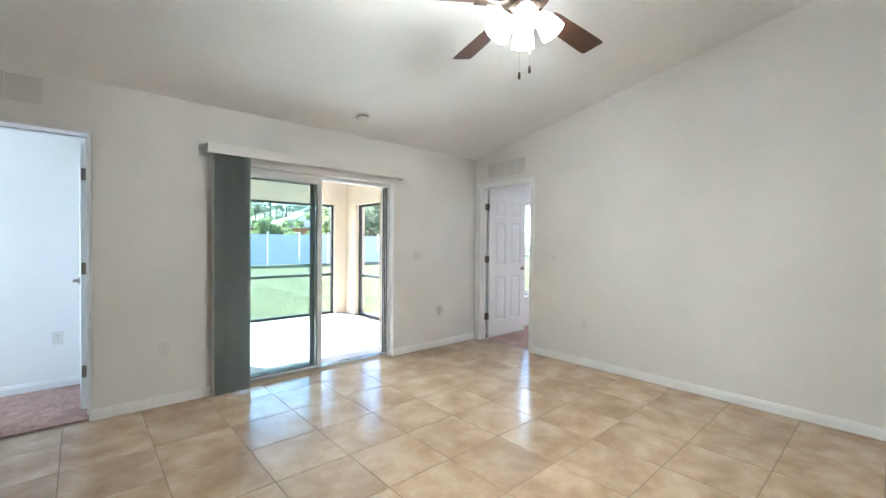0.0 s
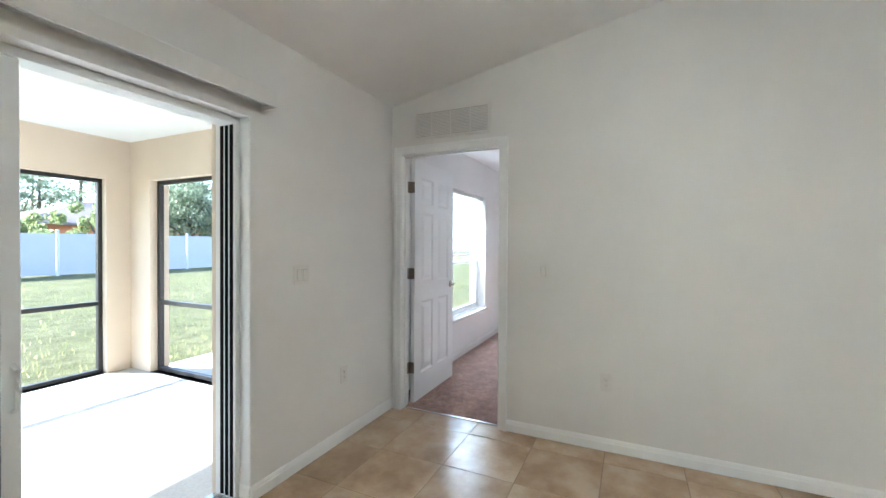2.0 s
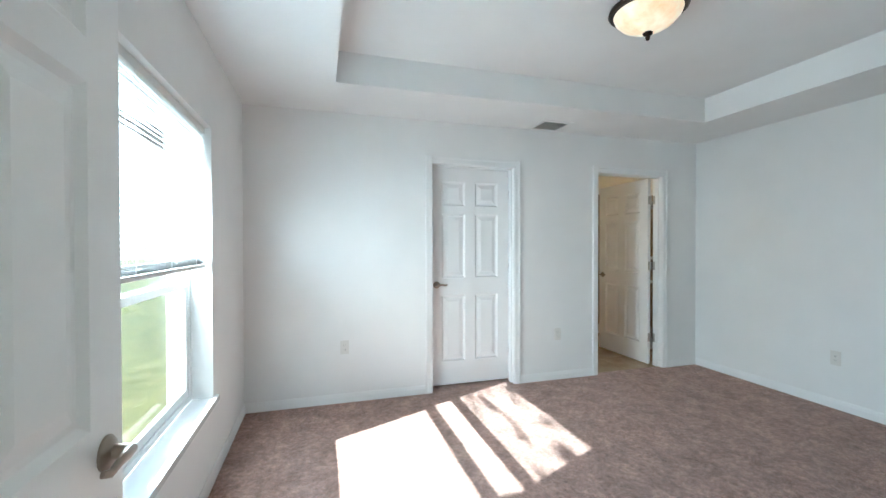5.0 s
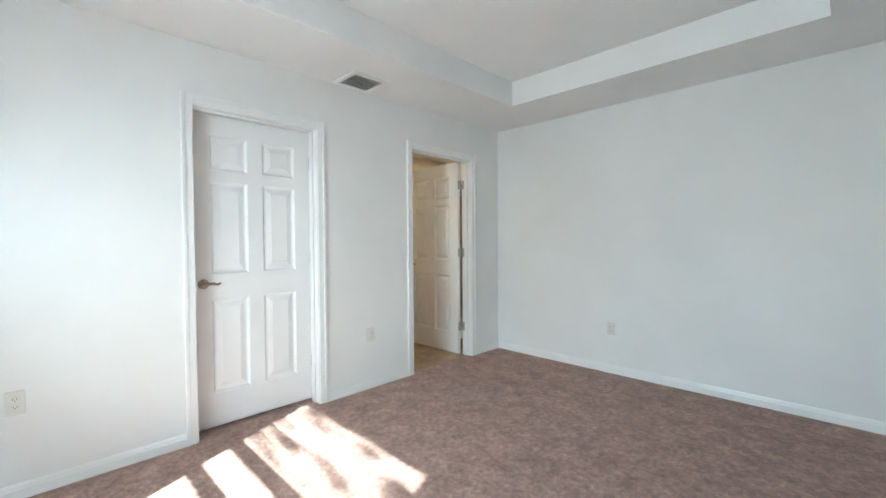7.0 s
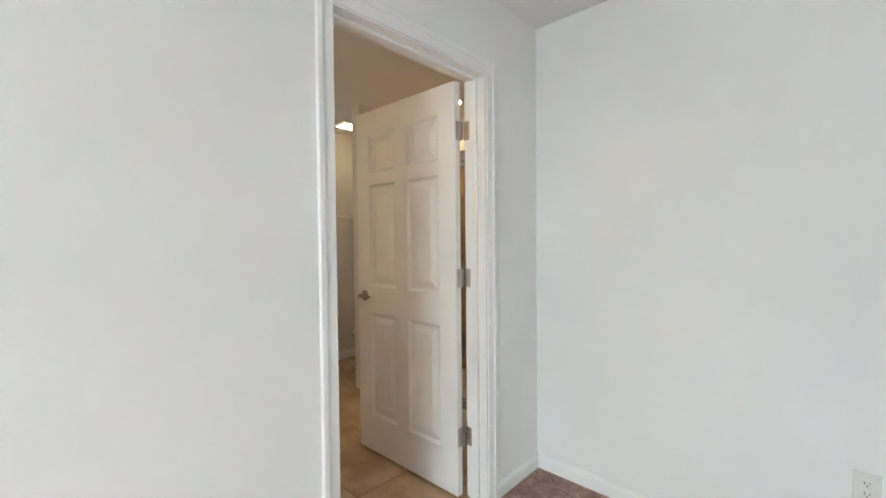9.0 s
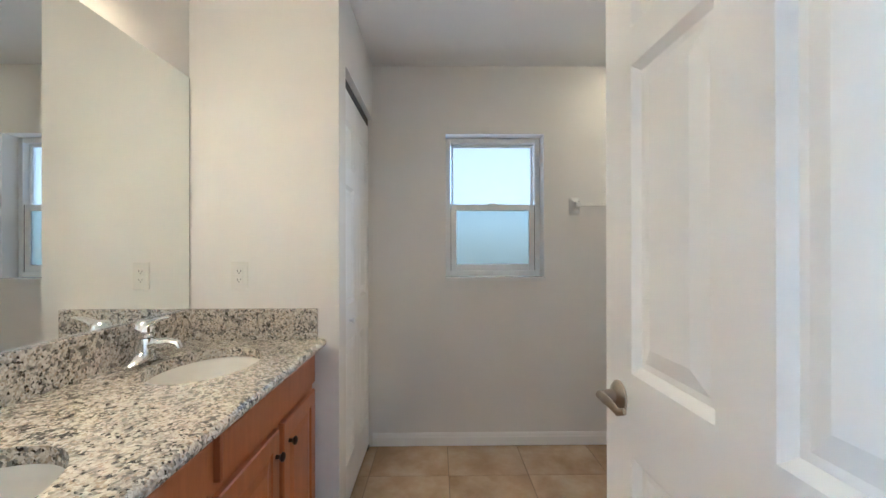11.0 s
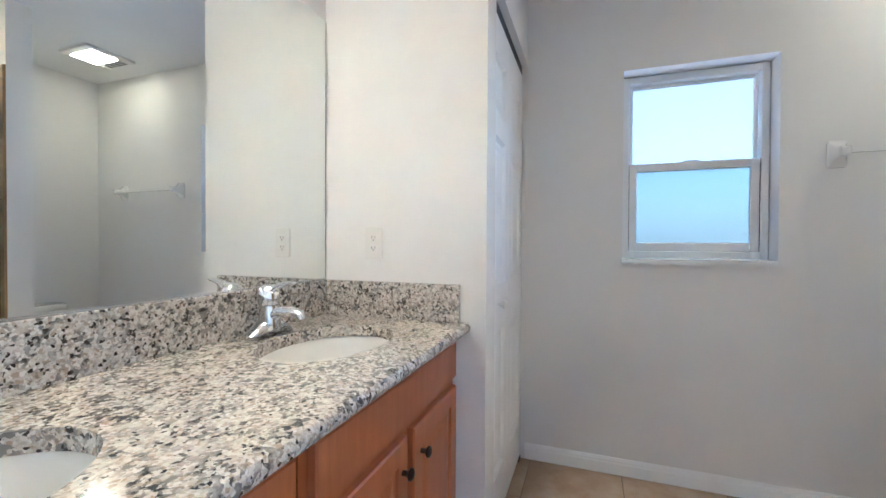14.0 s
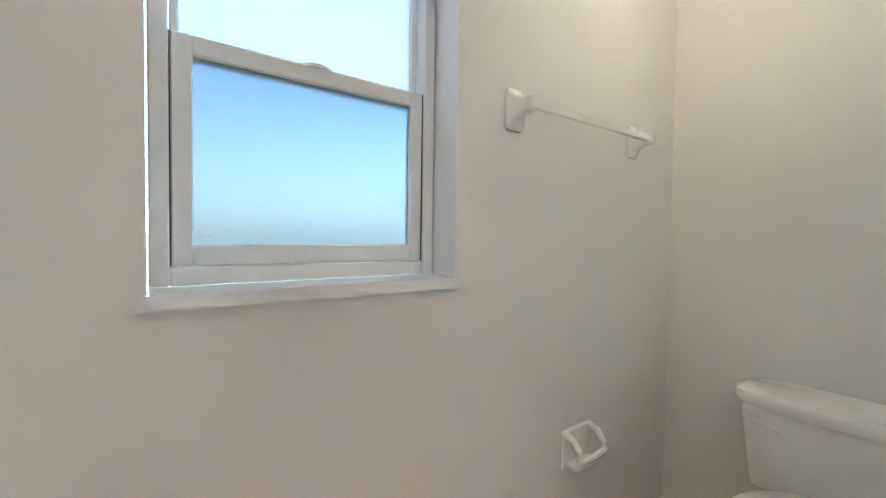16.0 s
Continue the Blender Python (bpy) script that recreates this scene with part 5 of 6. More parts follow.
def vanity_unit(x0, x1, label):
    v = thing("vanity_cabinet", label, "cabinet", group="vanity cabinets")
    bm = boxes([(x0, x1, FRONT + 0.020, FRONT + 0.040, 0.10, CT - 0.036), (x0, x0 + 0.018, FRONT + 0.040, MY, 0.10, CT - 0.036), (x1 - 0.018, x1, FRONT + 0.040, MY, 0.10, CT - 0.036), (x0, x1, FRONT + 0.09, FRONT + 0.11, 0.0, 0.10)])
    part("body", bm, CHERRY, v)
    part("drawer_front", raised_front(x0 + 0.022, x1 - 0.022, 0.703, 0.819, FRONT, False), CHERRY, v)
    xm = (x0 + x1) / 2 + 0.005
    for a, b, kx in ((x0 + 0.016, xm - 0.018, xm - 0.018 - 0.030), (xm + 0.018, x1 - 0.020, xm + 0.018 + 0.045)):
        d = part("door", raised_front(a, b, 0.125, 0.675, FRONT), CHERRY, v)
        knob(d, kx, 0.600, FRONT)
    return v


vanity_unit(8.405, 9.172, "cherry stained vanity cabinet with false drawer and two doors")
vanity_unit(9.176, VX - 0.004, "cherry stained vanity cabinet beside the end wall")
solid("vanity_filler", bbox(BAW, 8.404, FRONT + 0.020, FRONT + 0.040, 0.10, CT - 0.036), CHERRY, "cherry stained filler strip beside the vanity", "trim")

SINKS = ((8.805, 2.437), (9.580, 2.437))
SA, SB = 0.215, 0.155
top = thing("granite_counter", "speckled grey granite vanity top with two sink cutouts", "countertop")
bm = bmesh.new()
X0, X1, Y0, Y1 = BAW + 0.001, VX - 0.001, CY0, MY - 0.001
prof = [(0.016, 0.0), (0.007, -0.003), (0.002, -0.010), (0.0, -0.018), (0.003, -0.027), (0.010, -0.034)]


def outline(i, dz):
    return [bm.verts.new(p) for p in ((X0, Y0 + i, CT + dz), (X1, Y0 + i, CT + dz), (X1, Y1, CT + dz), (X0, Y1, CT + dz))]


rows_ = [outline(i, dz) for i, dz in prof]
for a, b in zip(rows_, rows_[1:]):
    for i in range(4):
        bm.faces.new((a[i], a[(i + 1) % 4], b[(i + 1) % 4], b[i]))
SEG = 56
rim_rings = {}
for level, grow in ((0, 0.0), (-1, 0.0)):
    ring = rows_[level]
    edges = [bm.edges.get((ring[i], ring[(i + 1) % 4])) for i in range(4)]
    for n_, (sx, sy) in enumerate(SINKS):
        dz = prof[level][1]
        vs = [bm.verts.new((sx + SA * math.cos(2 * math.pi * k / SEG), sy + SB * math.sin(2 * math.pi * k / SEG), CT + dz)) for k in range(SEG)]
        edges += [bm.edges.new((vs[k], vs[(k + 1) % SEG])) for k in range(SEG)]
        if level == 0:
            rim_rings[n_] = vs
        else:
            up = rim_rings[n_]
            for k in range(SEG):
                j = (k + 1) % SEG
                bm.faces.new((up[k], up[j], vs[j], vs[k]))
    bmesh.ops.triangle_fill(bm, edges=edges, use_beauty=True, use_dissolve=False)
bmesh.ops.recalc_face_normals(bm, faces=bm.faces)
part("slab", bm, GRANITE, top)
part("backsplash", bbox(BAW + 0.001, VX - 0.001, MY - 0.021, MY - 0.001, CT, 1.003, 0.003), GRANITE, top)
part("side_splash", bbox(VX - 0.021, VX - 0.001, CY0 + 0.035, MY - 0.0215, CT, 1.003, 0.003), GRANITE, top)


def sink(x, y):
    s = thing("sink", "white oval undermount sink", "sink", group="vanity sinks", at=(x, y, CT - 0.034))
    bm = bmesh.new()
    pr = [(1.12, 0.0), (1.035, -0.001), (1.015, -0.006), (0.99, -0.030), (0.93, -0.075), (0.78, -0.115), (0.50, -0.135), (0.13, -0.142)]
    revolve(bm, pr, steps=48, squash=(SA, SB), cap=False)
    bmesh.ops.recalc_face_normals(bm, faces=bm.faces)
    part("bowl", bm, PORCELAIN, s, smooth=True)
    bm = bmesh.new()
    revolve(bm, [(0.024, -0.141), (0.024, -0.138), (0.016, -0.137), (0.014, -0.141), (0.001, -0.141)], steps=20)
    part("drain", bm, CHROME, s, "chrome drain", smooth=True)
    return s


def faucet(x, y):
    f = thing("faucet", "chrome single lever centreset basin faucet", "faucet", group="vanity faucets", at=(x, y, CT))
    bm = bmesh.new()
    tube(bm, [(-0.078, 0, 0.006), (-0.066, 0, 0.010), (-0.030, 0, 0.020), (0, 0, 0.026), (0.030, 0, 0.020), (0.066, 0, 0.010), (0.078, 0, 0.006)], [(0.010, 0.006), (0.022, 0.010), (0.026, 0.020), (0.028, 0.026), (0.026, 0.020), (0.022, 0.010), (0.010, 0.006)], 16)
    part("base", bm, CHROME, f, smooth=True)
    bm = bmesh.new()
    revolve(bm, [(0.032, 0.012), (0.030, 0.040), (0.0285, 0.070), (0.0275, 0.084)], steps=24)
    part("body", bm, CHROME, f, smooth=True)
    bm = bmesh.new()
    tube(bm, [(0, -0.005, 0.054), (0, -0.04, 0.066), (0, -0.080, 0.070), (0, -0.106, 0.064), (0, -0.112, 0.050)], [(0.022, 0.020), (0.019, 0.017), (0.017, 0.014), (0.016, 0.013), (0.013, 0.011)], 14)
    part("spout", bm, CHROME, f, smooth=True)
    bm = bmesh.new()
    revolve(bm, [(0.0275, 0.086), (0.030, 0.092), (0.031, 0.112), (0.027, 0.130), (0.015, 0.141), (0.001, 0.143)], (0, 0.004, 0), steps=24)
    tube(bm, [(0, -0.004, 0.122), (0, -0.034, 0.140), (0, -0.064, 0.149), (0, -0.084, 0.150)], [(0.018, 0.014), (0.016, 0.009), (0.014, 0.006), (0.010, 0.004)], 12)
    part("lever_handle", bm, CHROME, f, smooth=True)
    return f


for sx, sy in SINKS:
    sink(sx, sy)
    faucet(sx, 2.640)

# mirror
mi = thing("wall_mirror", "large frameless wall mirror above the vanity", "mirror")
part("glass", bbox(BAW + 0.03, VX - 0.010, MY - 0.007, MY - 0.001, 1.008, 1.962), MIRROR, mi)
part("channel", bbox(BAW + 0.03, VX - 0.010, MY - 0.010, MY - 0.001, 1.003, 1.008), ALU, mi, "thin aluminium bottom channel")
part("edge", bbox(VX - 0.010, VX - 0.0085, MY - 0.0072, MY - 0.001, 1.008, 1.962), SLOT, mi)

# vanity light bar, above the picture most of the time
vl = thing("vanity_light", "chrome vanity light bar with lit glass shades", "wall lamp")
part("back_plate", bbox(8.72, 9.44, MY - 0.03, MY, 2.250, 2.340, 0.006), CHROME, vl)
for k in range(4):
    x = 8.81 + k * 0.18
    bm = bmesh.new()
    revolve(bm, [(0.018, 2.290), (0.018, 2.260), (0.026, 2.255)], (x, MY - 0.09, 0), 14)
    tube(bm, [(x, MY - 0.03, 2.300), (x, MY - 0.09, 2.300), (x, MY - 0.09, 2.280)], 0.008, 8)
    arm = part("arm", bm, CHROME, vl, smooth=True)
    bm = bmesh.new()
    revolve(bm, [(0.024, 2.258), (0.040, 2.230), (0.052, 2.190), (0.058, 2.150), (0.054, 2.151), (0.046, 2.190), (0.020, 2.254)], (x, MY - 0.09, 0), 22, cap=False)
    part("shade", bm, LIT_BAR, arm, "lit frosted glass shade", smooth=True)
    bm = bmesh.new()
    revolve(bm, [(0.004, 2.250), (0.016, 2.235), (0.026, 2.205), (0.022, 2.185), (0.004, 2.176)], (x, MY - 0.09, 0), 14)
    part("bulb", bm, LIT_BAR_BULB, arm, "lit frosted bulb", smooth=True)

# ---- linen closet bifold ----
bf = thing("door_5", "white panelled bifold linen closet door, closed", "door", kind="structure")
BFY, BFX0, BFX1 = CF + 0.024, 10.080, 10.820
half = (BFX1 - BFX0) / 2
for k in range(2):
    x0, x1 = BFX0 + k * half + 0.002, BFX0 + (k + 1) * half - 0.002
    ps = [(x0 + 0.070, x1 - 0.070, z0, z1) for z0, z1 in ((0.215, 0.80), (0.98, 1.560), (1.65, 1.875))]
    bm = wall_bm("y", -0.030, 0.0, x0, x1, 0.018, 2.018, ps)
    lf = part("leaf", bm, DOORWHITE, bf)
    lf.location = (0, BFY + 0.030, 0)
    for p in ps:
        pp = part("panel", panel_bm(*p, 0.030), DOORWHITE, lf)
bm = bmesh.new()
revolve(bm, [(0.007, 0.0), (0.007, -0.012), (0.016, -0.018), (0.017, -0.026), (0.010, -0.032), (0.001, -0.033)], (10.262, BFY, 0.897), 18, "y")
part("knob", bm, PLASTIC, bf, "small white round knob", smooth=True)
part("track", bbox(BFX0, BFX1, BFY + 0.003, BFY + 0.028, 2.030, 2.070), SLOT, bf)
part("pivot_bracket", bbox(BFX1 - 0.045, BFX1 + 0.003, BFY - 0.004, BFY + 0.026, 0.0, 0.015), SLOT, bf, "small black floor pivot")
part("header_trim", bbox(10.076, 10.827, CF - 0.004, CF + 0.05, 2.0702, 2.0745), TRIM, bf)

# ---- bathroom window ----
single_hung("window_2", "white vinyl single hung window with frosted glass", pose(BAE + 0.095, 1.318, 0, 0, 0, -90), 0.622, 1.072, 1.983, 1.527, FROSTED, FROSTED)
bm = bmesh.new()
box(bm, BAE - 0.022, BAE, 0.998, 1.636, 1.046, 1.072)
box(bm, BAE, BAE + 0.095, 1.006, 1.630, 1.0605, 1.072)
solid("window_sill_2", bm, SILL, "white marble sill under the bathroom window", "window sill")

# towel bar
tb = thing("towel_bar", "white ceramic towel bar on the bathroom wall", "towel bar")
for y in (0.810, 0.198):
    bm = bmesh.new()
    rows_ = []
    for d, hw, hz, cz in ((0.0, 0.034, 0.056, 1.522), (0.010, 0.034, 0.056, 1.522), (0.020, 0.026, 0.040, 1.525), (0.040, 0.016, 0.023, 1.524), (0.058, 0.015, 0.018, 1.525), (0.078, 0.016, 0.018, 1.525), (0.086, 0.010, 0.012, 1.525)):
        rows_.append([bm.verts.new((BAE - d, y + a * hw, cz + b_ * hz)) for a, b_ in ((-1, -0.8), (-0.8, -1), (0.8, -1), (1, -0.8), (1, 0.8), (0.8, 1), (-0.8, 1), (-1, 0.8))])
    for a, b in zip(rows_, rows_[1:]):
        for i in range(8):
            bm.faces.new((a[i], a[(i + 1) % 8], b[(i + 1) % 8], b[i]))
    bm.faces.new(rows_[0])
    bm.faces.new(rows_[-1])
    bmesh.ops.recalc_face_normals(bm, faces=bm.faces)
    part("bracket", bm, PORCELAIN, tb, "white ceramic bracket", smooth=True)
part("bar", bbox(BAE - 0.078, BAE - 0.058, 0.198, 0.810, 1.515, 1.535, 0.004), PORCELAIN, tb)

# paper holder
tp = thing("toilet_paper_holder", "white ceramic toilet paper holder on the wall", "paper holder", at=(0, -0.038, -0.012))
bm = boxes([(BAE - 0.012, BAE, 0.452, 0.608, 0.440, 0.570)], 0.006)
part("plate", bm, PORCELAIN, tp)
for y in (0.466, 0.594):
    bm = bmesh.new()
    tube(bm, [(BAE - 0.008, y, 0.555), (BAE - 0.040, y, 0.548), (BAE - 0.060, y, 0.522), (BAE - 0.068, y, 0.496)], [(0.012, 0.016), (0.011, 0.014), (0.010, 0.014), (0.010, 0.012)], 10)
    part("arm", bm, PORCELAIN, tp, smooth=True)
part("lip", (lambda b_: (tube(b_, [(BAE - 0.068, 0.462, 0.494), (BAE - 0.072, 0.530, 0.490), (BAE - 0.068, 0.598, 0.494)], (0.011), 10), b_)[1])(bmesh.new()), PORCELAIN, tp, smooth=True)
part("ledge", bbox(BAE - 0.060, BAE - 0.010, 0.470, 0.590, 0.448, 0.462, 0.004), PORCELAIN, tp)

# toilet
tl = thing("toilet", "white porcelain toilet with a closed lid", "toilet", at=(10.275, BAS, 0.0))
bm = boxes([(-0.235, 0.235, 0.015, 0.205, 0.370, 0.650)])
for v in bm.verts:
    if v.co.z < 0.5:
        v.co.x *= 0.90
        v.co.y = 0.015 + (v.co.y - 0.015) * 0.88
bevelled(bm, 0.028, 3)
part("tank", bm, PORCELAIN, tl, smooth=True)
bm = bmesh.new()
ring = []
for i in range(32):
    a = 2 * math.pi * i / 32
    ca, sa = math.cos(a), math.sin(a)
    ring.append((0.262 * abs(ca) ** 0.45 * (1 if ca > 0 else -1), 0.112 + 0.112 * abs(sa) ** 0.55 * (1 if sa > 0 else -1)))
lv = [[bm.verts.new((x * k, 0.112 + (y - 0.112) * k, z)) for x, y in ring] for k, z in ((0.97, 0.650), (1.0, 0.660), (1.0, 0.676), (0.985, 0.688), (0.94, 0.694))]
for a, b in zip(lv, lv[1:]):
    for i in range(32):
        bm.faces.new((a[i], a[(i + 1) % 32], b[(i + 1) % 32], b[i]))
bm.faces.new(lv[0])
bm.faces.new(lv[-1])
bmesh.ops.recalc_face_normals(bm, faces=bm.faces)
part("tank_lid", bm, PORCELAIN, tl, smooth=True)
bm = bmesh.new()
tube(bm, [(0.185, 0.205, 0.608), (0.185, 0.222, 0.608)], 0.012, 12)
tube(bm, [(0.190, 0.222, 0.608), (0.150, 0.226, 0.603), (0.115, 0.226, 0.597)], [(0.006, 0.010), (0.005, 0.009), (0.005, 0.008)], 10)
part("flush_lever", bm, PLASTIC, tl, "white flush lever", smooth=True)
bm = bmesh.new()
sec = [(0.0, 0.115, 0.30, 0.17), (0.12, 0.115, 0.30, 0.17), (0.26, 0.13, 0.33, 0.21), (0.36, 0.175, 0.41, 0.27), (0.395, 0.185, 0.43, 0.285)]
lv = [[bm.verts.new((w_ * math.cos(2 * math.pi * i / 32), cy + dp * math.sin(2 * math.pi * i / 32), z)) for i in range(32)] for z, w_, cy, dp in sec]
for a, b in zip(lv, lv[1:]):
    for i in range(32):
        bm.faces.new((a[i], a[(i + 1) % 32], b[(i + 1) % 32], b[i]))
bm.faces.new(lv[0])
bm.faces.new(lv[-1])
bmesh.ops.recalc_face_normals(bm, faces=bm.faces)
part("bowl", bm, PORCELAIN, tl, smooth=True)
for nm, z0, z1, k in (("seat", 0.396, 0.414, 1.0), ("lid", 0.415, 0.434, 0.985)):
    bm = bmesh.new()
    lv = [[bm.verts.new((0.19 * k * s_ * math.cos(2 * math.pi * i / 36), 0.445 + 0.245 * k * s_ * math.sin(2 * math.pi * i / 36), z)) for i in range(36)] for s_, z in ((0.98, z0), (1.0, z0 + 0.005), (1.0, z1 - 0.006), (0.96, z1))]
    for a, b in zip(lv, lv[1:]):
        for i in range(36):
            bm.faces.new((a[i], a[(i + 1) % 36], b[(i + 1) % 36], b[i]))
    bm.faces.new(lv[0])
    bm.faces.new(lv[-1])
    bmesh.ops.recalc_face_normals(bm, faces=bm.faces)
    part(nm, bm, PORCELAIN, tl, smooth=True)

# ceiling fan light over the toilet, and the shower's light
ef = thing("exhaust_fan_light", "white bathroom exhaust fan with a lit lens", "ceiling light", at=(10.50, 0.45, CZ))
part("grille", boxes([(-0.15, 0.15, -0.145, -0.115, -0.018, 0.0), (-0.15, 0.15, 0.105, 0.145, -0.018, 0.0), (-0.15, -0.10, -0.115, 0.105, -0.018, 0.0), (0.06, 0.15, -0.115, 0.105, -0.014, 0.0)], 0.003), PLASTIC, ef)
for k in range(4):
    part("slot", bbox(0.072 + k * 0.018, 0.080 + k * 0.018, -0.10, 0.09, -0.0150, -0.0138), SLOT, ef)
part("lens", bbox(-0.10, 0.06, -0.115, 0.105, -0.026, -0.004, 0.008), LIT_BATH, ef, "lit white lens")
rl = thing("recessed_light", "lit round recessed light in the shower ceiling", "ceiling light", at=(9.30, 0.24, CZ))
part("trim_ring", (lambda b_: (revolve(b_, [(0.095, 0.0), (0.095, -0.006), (0.074, -0.010), (0.074, 0.0)], steps=28, cap=False), b_)[1])(bmesh.new()), PLASTIC, rl, smooth=True)
part("lens", (lambda b_: (revolve(b_, [(0.073, -0.002), (0.066, -0.008), (0.002, -0.012)], steps=28), b_)[1])(bmesh.new()), LIT_SHOWER, rl, smooth=True)

# ---- shower ----
SX1, SY1, SZ1 = 9.90, 0.745, 2.07


def tile_mesh(w, h, t, gap=0.002):
    """A tile in its own xy, top at z = 0, with eased edges."""
    bm = bmesh.new()
    e = 0.0022
    lo = [bm.verts.new(p) for p in ((gap, gap, -t), (w - gap, gap, -t), (w - gap, h - gap, -t), (gap, h - gap, -t))]
    md = [bm.verts.new(p) for p in ((gap, gap, -e * 0.6), (w - gap, gap, -e * 0.6), (w - gap, h - gap, -e * 0.6), (gap, h - gap, -e * 0.6))]
    hi = [bm.verts.new(p) for p in ((gap + e, gap + e, 0), (w - gap - e, gap + e, 0), (w - gap - e, h - gap - e, 0), (gap + e, h - gap - e, 0))]
    for a, b in ((lo, md), (md, hi)):
        for i in range(4):
            bm.faces.new((a[i], a[(i + 1) % 4], b[(i + 1) % 4], b[i]))
    bm.faces.new(hi)
    return bm


sw = thing("shower_surround", "brown tiled shower walls", "shower wall", kind="structure")
TS = 0.318
cache_tile = {}


def put_tile(parent, w, h, m, material, t=0.008):
    key = (round(w, 3), round(h, 3), material.name)
    if key not in cache_tile:
        cache_tile[key] = mesh_of("tile", tile_mesh(w, h, t), material)
    ob = new("tile", cache_tile[key])
    ob.parent = parent
    ob.matrix_basis = m
    return ob


def tile_wall(origin, u, v, nrm, wid, hei, size):
    m0 = Matrix((( *u, 0), (*v, 0), (*nrm, 0), (0, 0, 0, 1))).transposed()
    i = 0.0
    while i < wid - 0.02:
        w = min(size, wid - i)
        j = 0.0
        while j < hei - 0.02:
            h = min(size, hei - j)
            put_tile(sw, w, h, Matrix.Translation(Vector(origin) + Vector(u) * i + Vector(v) * j) @ m0, SHOWERTILE)
            j += size
        i += size


tile_wall((BAW, BAS + 0.012, 0.09), (1, 0, 0), (0, 0, 1), (0, -1, 0), SX1 - BAW - 0.012, SZ1 - 0.09, TS)
for ob in sw.children:
    ob.matrix_basis = ob.matrix_basis @ Matrix.Diagonal((1, 1, -1, 1))
tile_wall((SX1 - 0.012, BAS + 0.012, 0.09), (0, 1, 0), (0, 0, 1), (1, 0, 0), SY1 - BAS - 0.012, SZ1 - 0.09, TS)
east = [o for o in sw.children if abs(o.matrix_basis.translation.x - (SX1 - 0.012)) < 1e-4]
for ob in east:
    ob.matrix_basis = ob.matrix_basis @ Matrix.Diagonal((1, 1, -1, 1))
tile_wall((BAW + 0.012, BAS + 0.012, 0.09), (0, 1, 0), (0, 0, 1), (1, 0, 0), SY1 - BAS - 0.012, SZ1 - 0.09, TS)
part("grout_bed", boxes([(BAW, SX1 - 0.006, BAS, BAS + 0.006, 0.0, SZ1), (SX1 - 0.006, SX1, BAS + 0.006, SY1, 0.0, SZ1), (BAW, BAW + 0.006, BAS + 0.006, SY1, 0.0, SZ1)]), SHOWERGROUT, sw)
solid("shower_base", boxes([(BAW, SX1, BAS, SY1 - 0.10, 0.0, 0.06), (BAW, SX1, SY1 - 0.10, SY1, 0.0, 0.14)], 0.006), PORCELAIN, "white shower base with a low curb", "shower base")
sdr = thing("shower_door", "aluminium framed sliding glass shower door", "shower door", kind="structure")
Y = SY1 - 0.05
part("header", bbox(BAW + 0.014, SX1 - 0.014, Y - 0.030, Y + 0.030, 1.80, 1.865, 0.006), ALU, sdr)
part("sill", bbox(BAW + 0.014, SX1 - 0.014, Y - 0.030, Y + 0.030, 0.14, 0.165, 0.004), ALU, sdr)
for x in (BAW + 0.014, SX1 - 0.044):
    part("wall_jamb", bbox(x, x + 0.030, Y - 0.022, Y + 0.022, 0.165, 1.80, 0.004), ALU, sdr)
for x0, x1, y in ((BAW + 0.05, 9.16, Y - 0.018), (9.06, SX1 - 0.05, Y + 0.008)):
    p = part("door_panel", boxes([(x0, x0 + 0.024, y, y + 0.010, 0.17, 1.80), (x1 - 0.024, x1, y, y + 0.010, 0.17, 1.80), (x0 + 0.024, x1 - 0.024, y, y + 0.010, 0.17, 0.20), (x0 + 0.024, x1 - 0.024, y, y + 0.010, 1.77, 1.80)], 0.002), ALU, sdr)
    g = part("pane", bbox(x0 + 0.024, x1 - 0.024, y + 0.003, y + 0.007, 0.20, 1.77), GLASS_SHOWER, p)
    g.visible_shadow = False
bm = bmesh.new()
tube(bm, [(9.10, Y + 0.018, 1.0), (9.10, Y + 0.055, 1.0), (9.82, Y + 0.055, 1.0), (9.82, Y + 0.018, 1.0)], 0.008, 10)
part("towel_rail", bm, ALU, sdr, "aluminium towel rail", smooth=True)
sh = thing("shower_fixture", "chrome shower head on a bent arm", "shower head")
bm = bmesh.new()
xw = SX1 - 0.012
tube(bm, [(xw, 0.30, 1.93), (xw - 0.06, 0.30, 1.945), (xw - 0.12, 0.30, 1.91)], 0.009, 10)
part("arm", bm, CHROME, sh, smooth=True)
bm = bmesh.new()
revolve(bm, [(0.012, 0.02), (0.018, 0.0), (0.040, -0.035), (0.042, -0.045), (0.001, -0.046)], steps=20)
bm.transform(Matrix.Translation((xw - 0.125, 0.30, 1.905)) @ Matrix.Rotation(radians(35), 4, "Y"))
part("head", bm, CHROME, sh, smooth=True)
sv = thing("shower_valve", "chrome shower valve with a round plate", "shower valve")
bm = bmesh.new()
revolve(bm, [(0.080, 0.0), (0.078, -0.008), (0.035, -0.014), (0.030, -0.045), (0.024, -0.055), (0.001, -0.056)], (xw, 0.30, 1.125), 28, "x")
part("plate", bm, CHROME, sv, smooth=True)
bm = bmesh.new()
tube(bm, [(xw - 0.05, 0.30, 1.125), (xw - 0.06, 0.345, 1.095), (xw - 0.062, 0.375, 1.075)], [0.009, 0.008, 0.006], 10)
part("handle", bm, CHROME, sv, smooth=True)
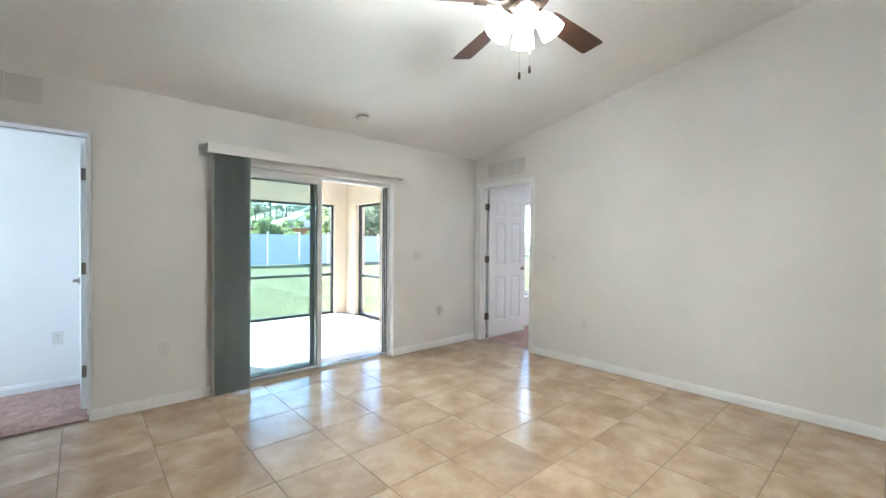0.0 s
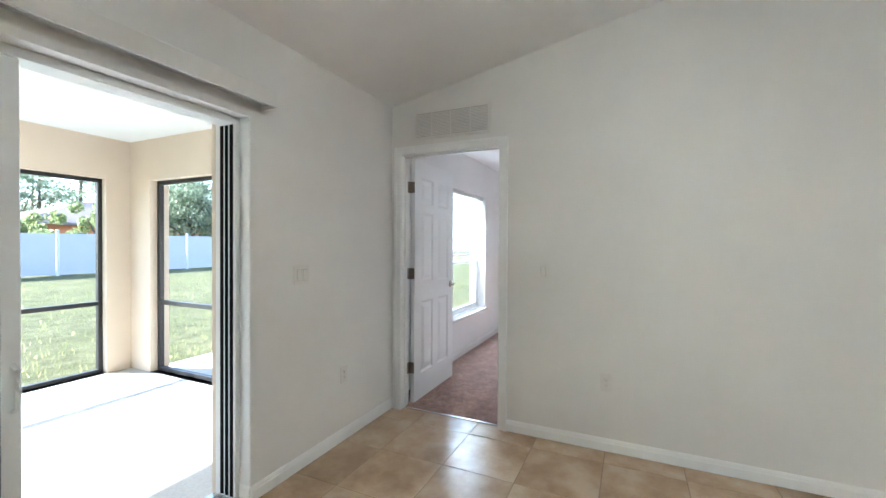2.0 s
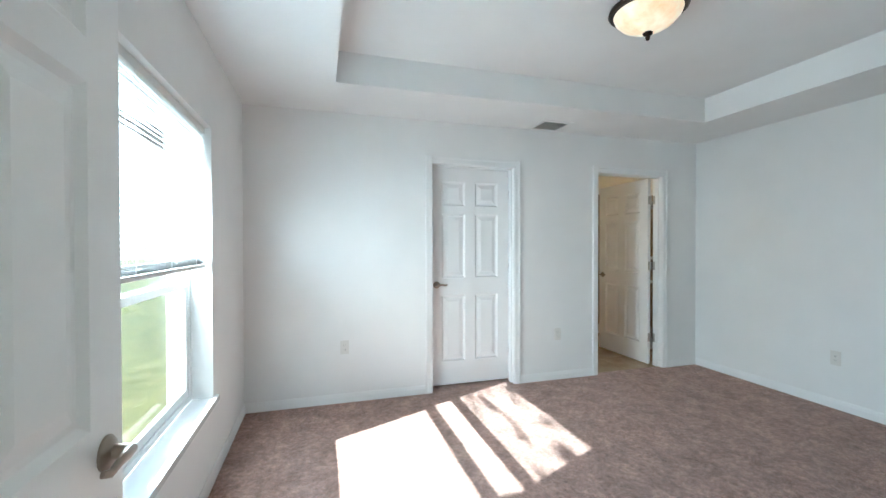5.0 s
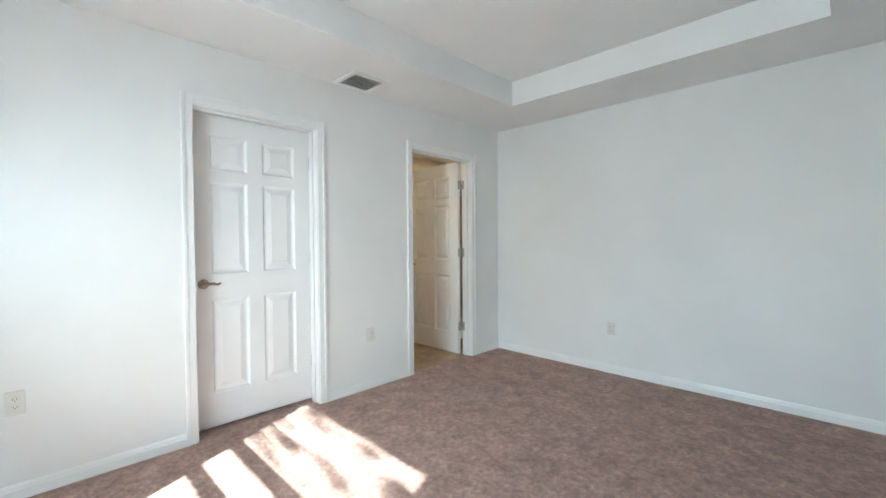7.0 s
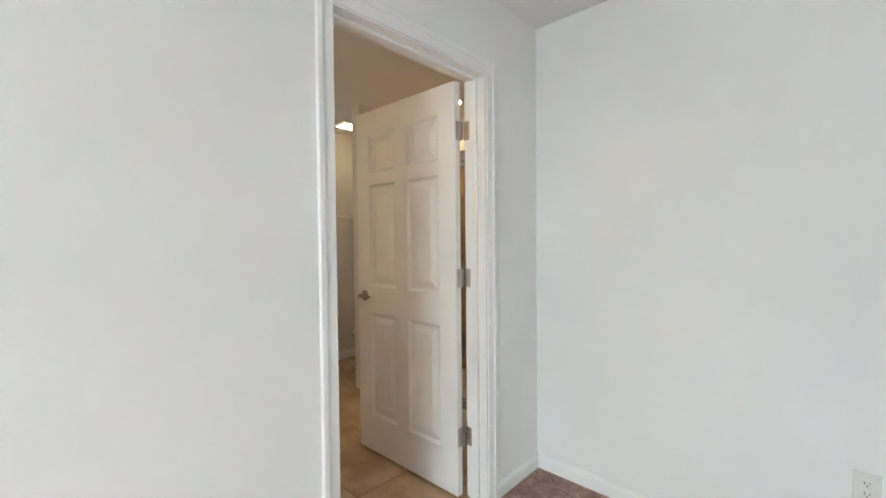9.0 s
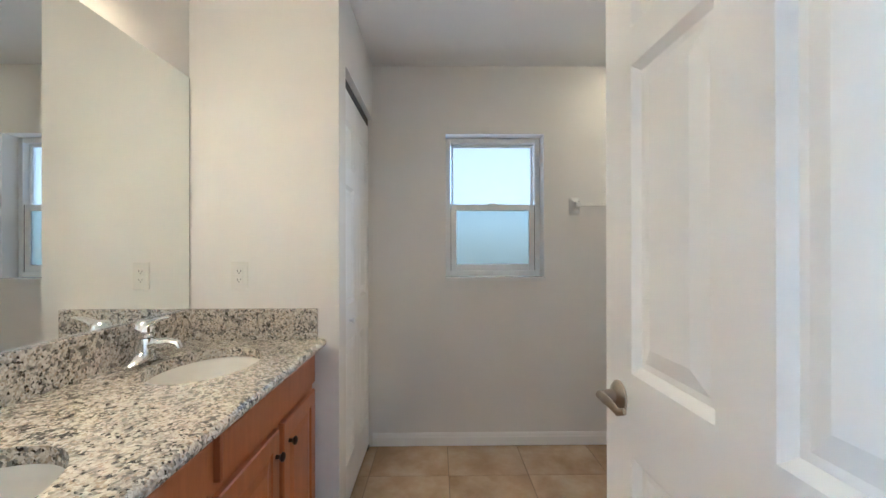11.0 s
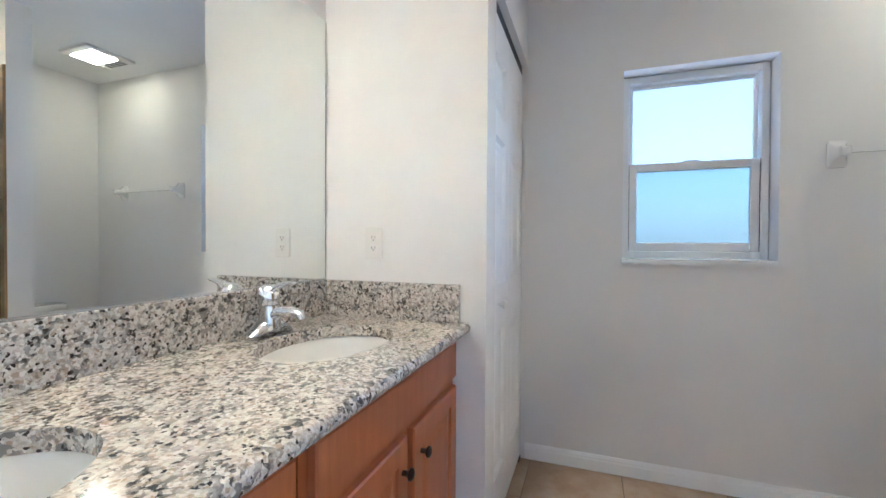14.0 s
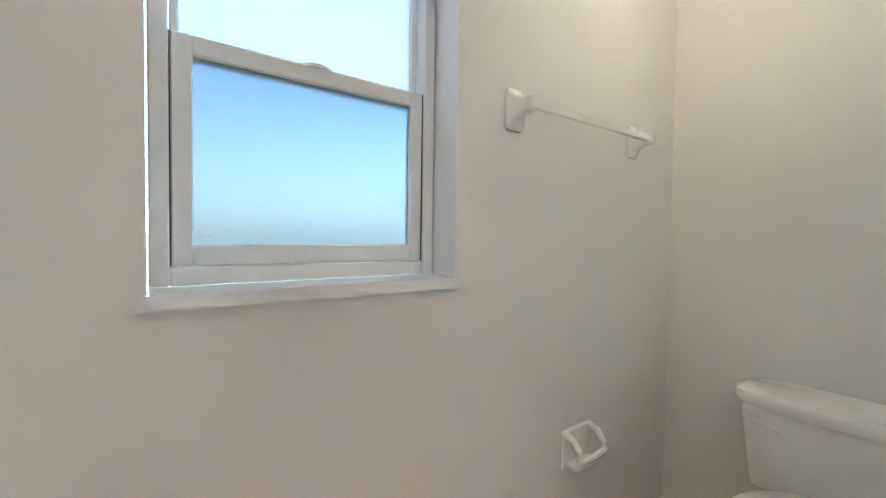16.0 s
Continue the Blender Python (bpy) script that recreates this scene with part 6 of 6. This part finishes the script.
for z in (0.79, 1.145):
    bm = bmesh.new()
    cx, cy = SX1 - 0.012, BAS + 0.012
    arc = [(cx, cy), (cx - 0.24, cy)] + [(cx - 0.24 * math.cos(radians(a)), cy + 0.24 * math.sin(radians(a))) for a in (15, 30, 45, 60, 75)] + [(cx, cy + 0.24)]
    lo, hi = [bm.verts.new((x, y, z - 0.05)) for x, y in arc], [bm.verts.new((x, y, z)) for x, y in arc]
    for k in range(len(arc)):
        q = (k + 1) % len(arc)
        bm.faces.new((lo[k], lo[q], hi[q], hi[k]))
    bm.faces.new(hi)
    bm.faces.new(lo[::-1])
    bevelled(bm, 0.006, 2)
    bmesh.ops.recalc_face_normals(bm, faces=bm.faces)
    tagged(new("corner_shelf", mesh_of("corner_shelf", bm, PORCELAIN)), "cream ceramic corner shelf in the shower", "shelf", "shower shelves")

# ---- floor tiles ----
P = 0.4415
GX, GY = 1.495, 4.055
loose = bmesh.new()


def floor_tiles(floor, x0, x1, y0, y1, gx, gy, near):
    i = math.floor((x0 - gx) / P)
    while gx + i * P < x1 - 0.02:
        a, b = max(x0, gx + i * P), min(x1, gx + (i + 1) * P)
        j = math.floor((y0 - gy) / P)
        while gy + j * P < y1 - 0.02:
            c, d = max(y0, gy + j * P), min(y1, gy + (j + 1) * P)
            if b - a > 0.015 and d - c > 0.015:
                if near(a, b, c, d):
                    put_tile(floor, b - a, d - c, Matrix.Translation((a, c, 0.0)), TILE, 0.0025)
                else:
                    t_ = tile_mesh(b - a, d - c, 0.0025)
                    t_.transform(Matrix.Translation((a, c, 0.0)))
                    me = bpy.data.meshes.new("tmp")
                    t_.to_mesh(me)
                    t_.free()
                    loose.from_mesh(me)
                    bpy.data.meshes.remove(me)
            j += 1
        i += 1


floor_tiles(FLOOR_L, -2.6, EX + 0.045, -2.8, NY - 0.001, GX, GY, lambda a, b, c, d: b > 0.2 and d > 1.2)
far_tiles = part("tile_field", loose, TILE, FLOOR_L)
tagged(far_tiles, "beige ceramic tiles far from the path", "", "", "stuff")
floor_tiles(FLOOR_B, BX + 0.052, BAE - 0.001, BAS, CF + 0.04, 8.28, 0.30, lambda a, b, c, d: True)
solid("threshold_1", bbox(EX + 0.045, EX + 0.062, D_BED[0], D_BED[1], -0.002, 0.007), ALU, "thin metal carpet edge in the bedroom doorway", "threshold")
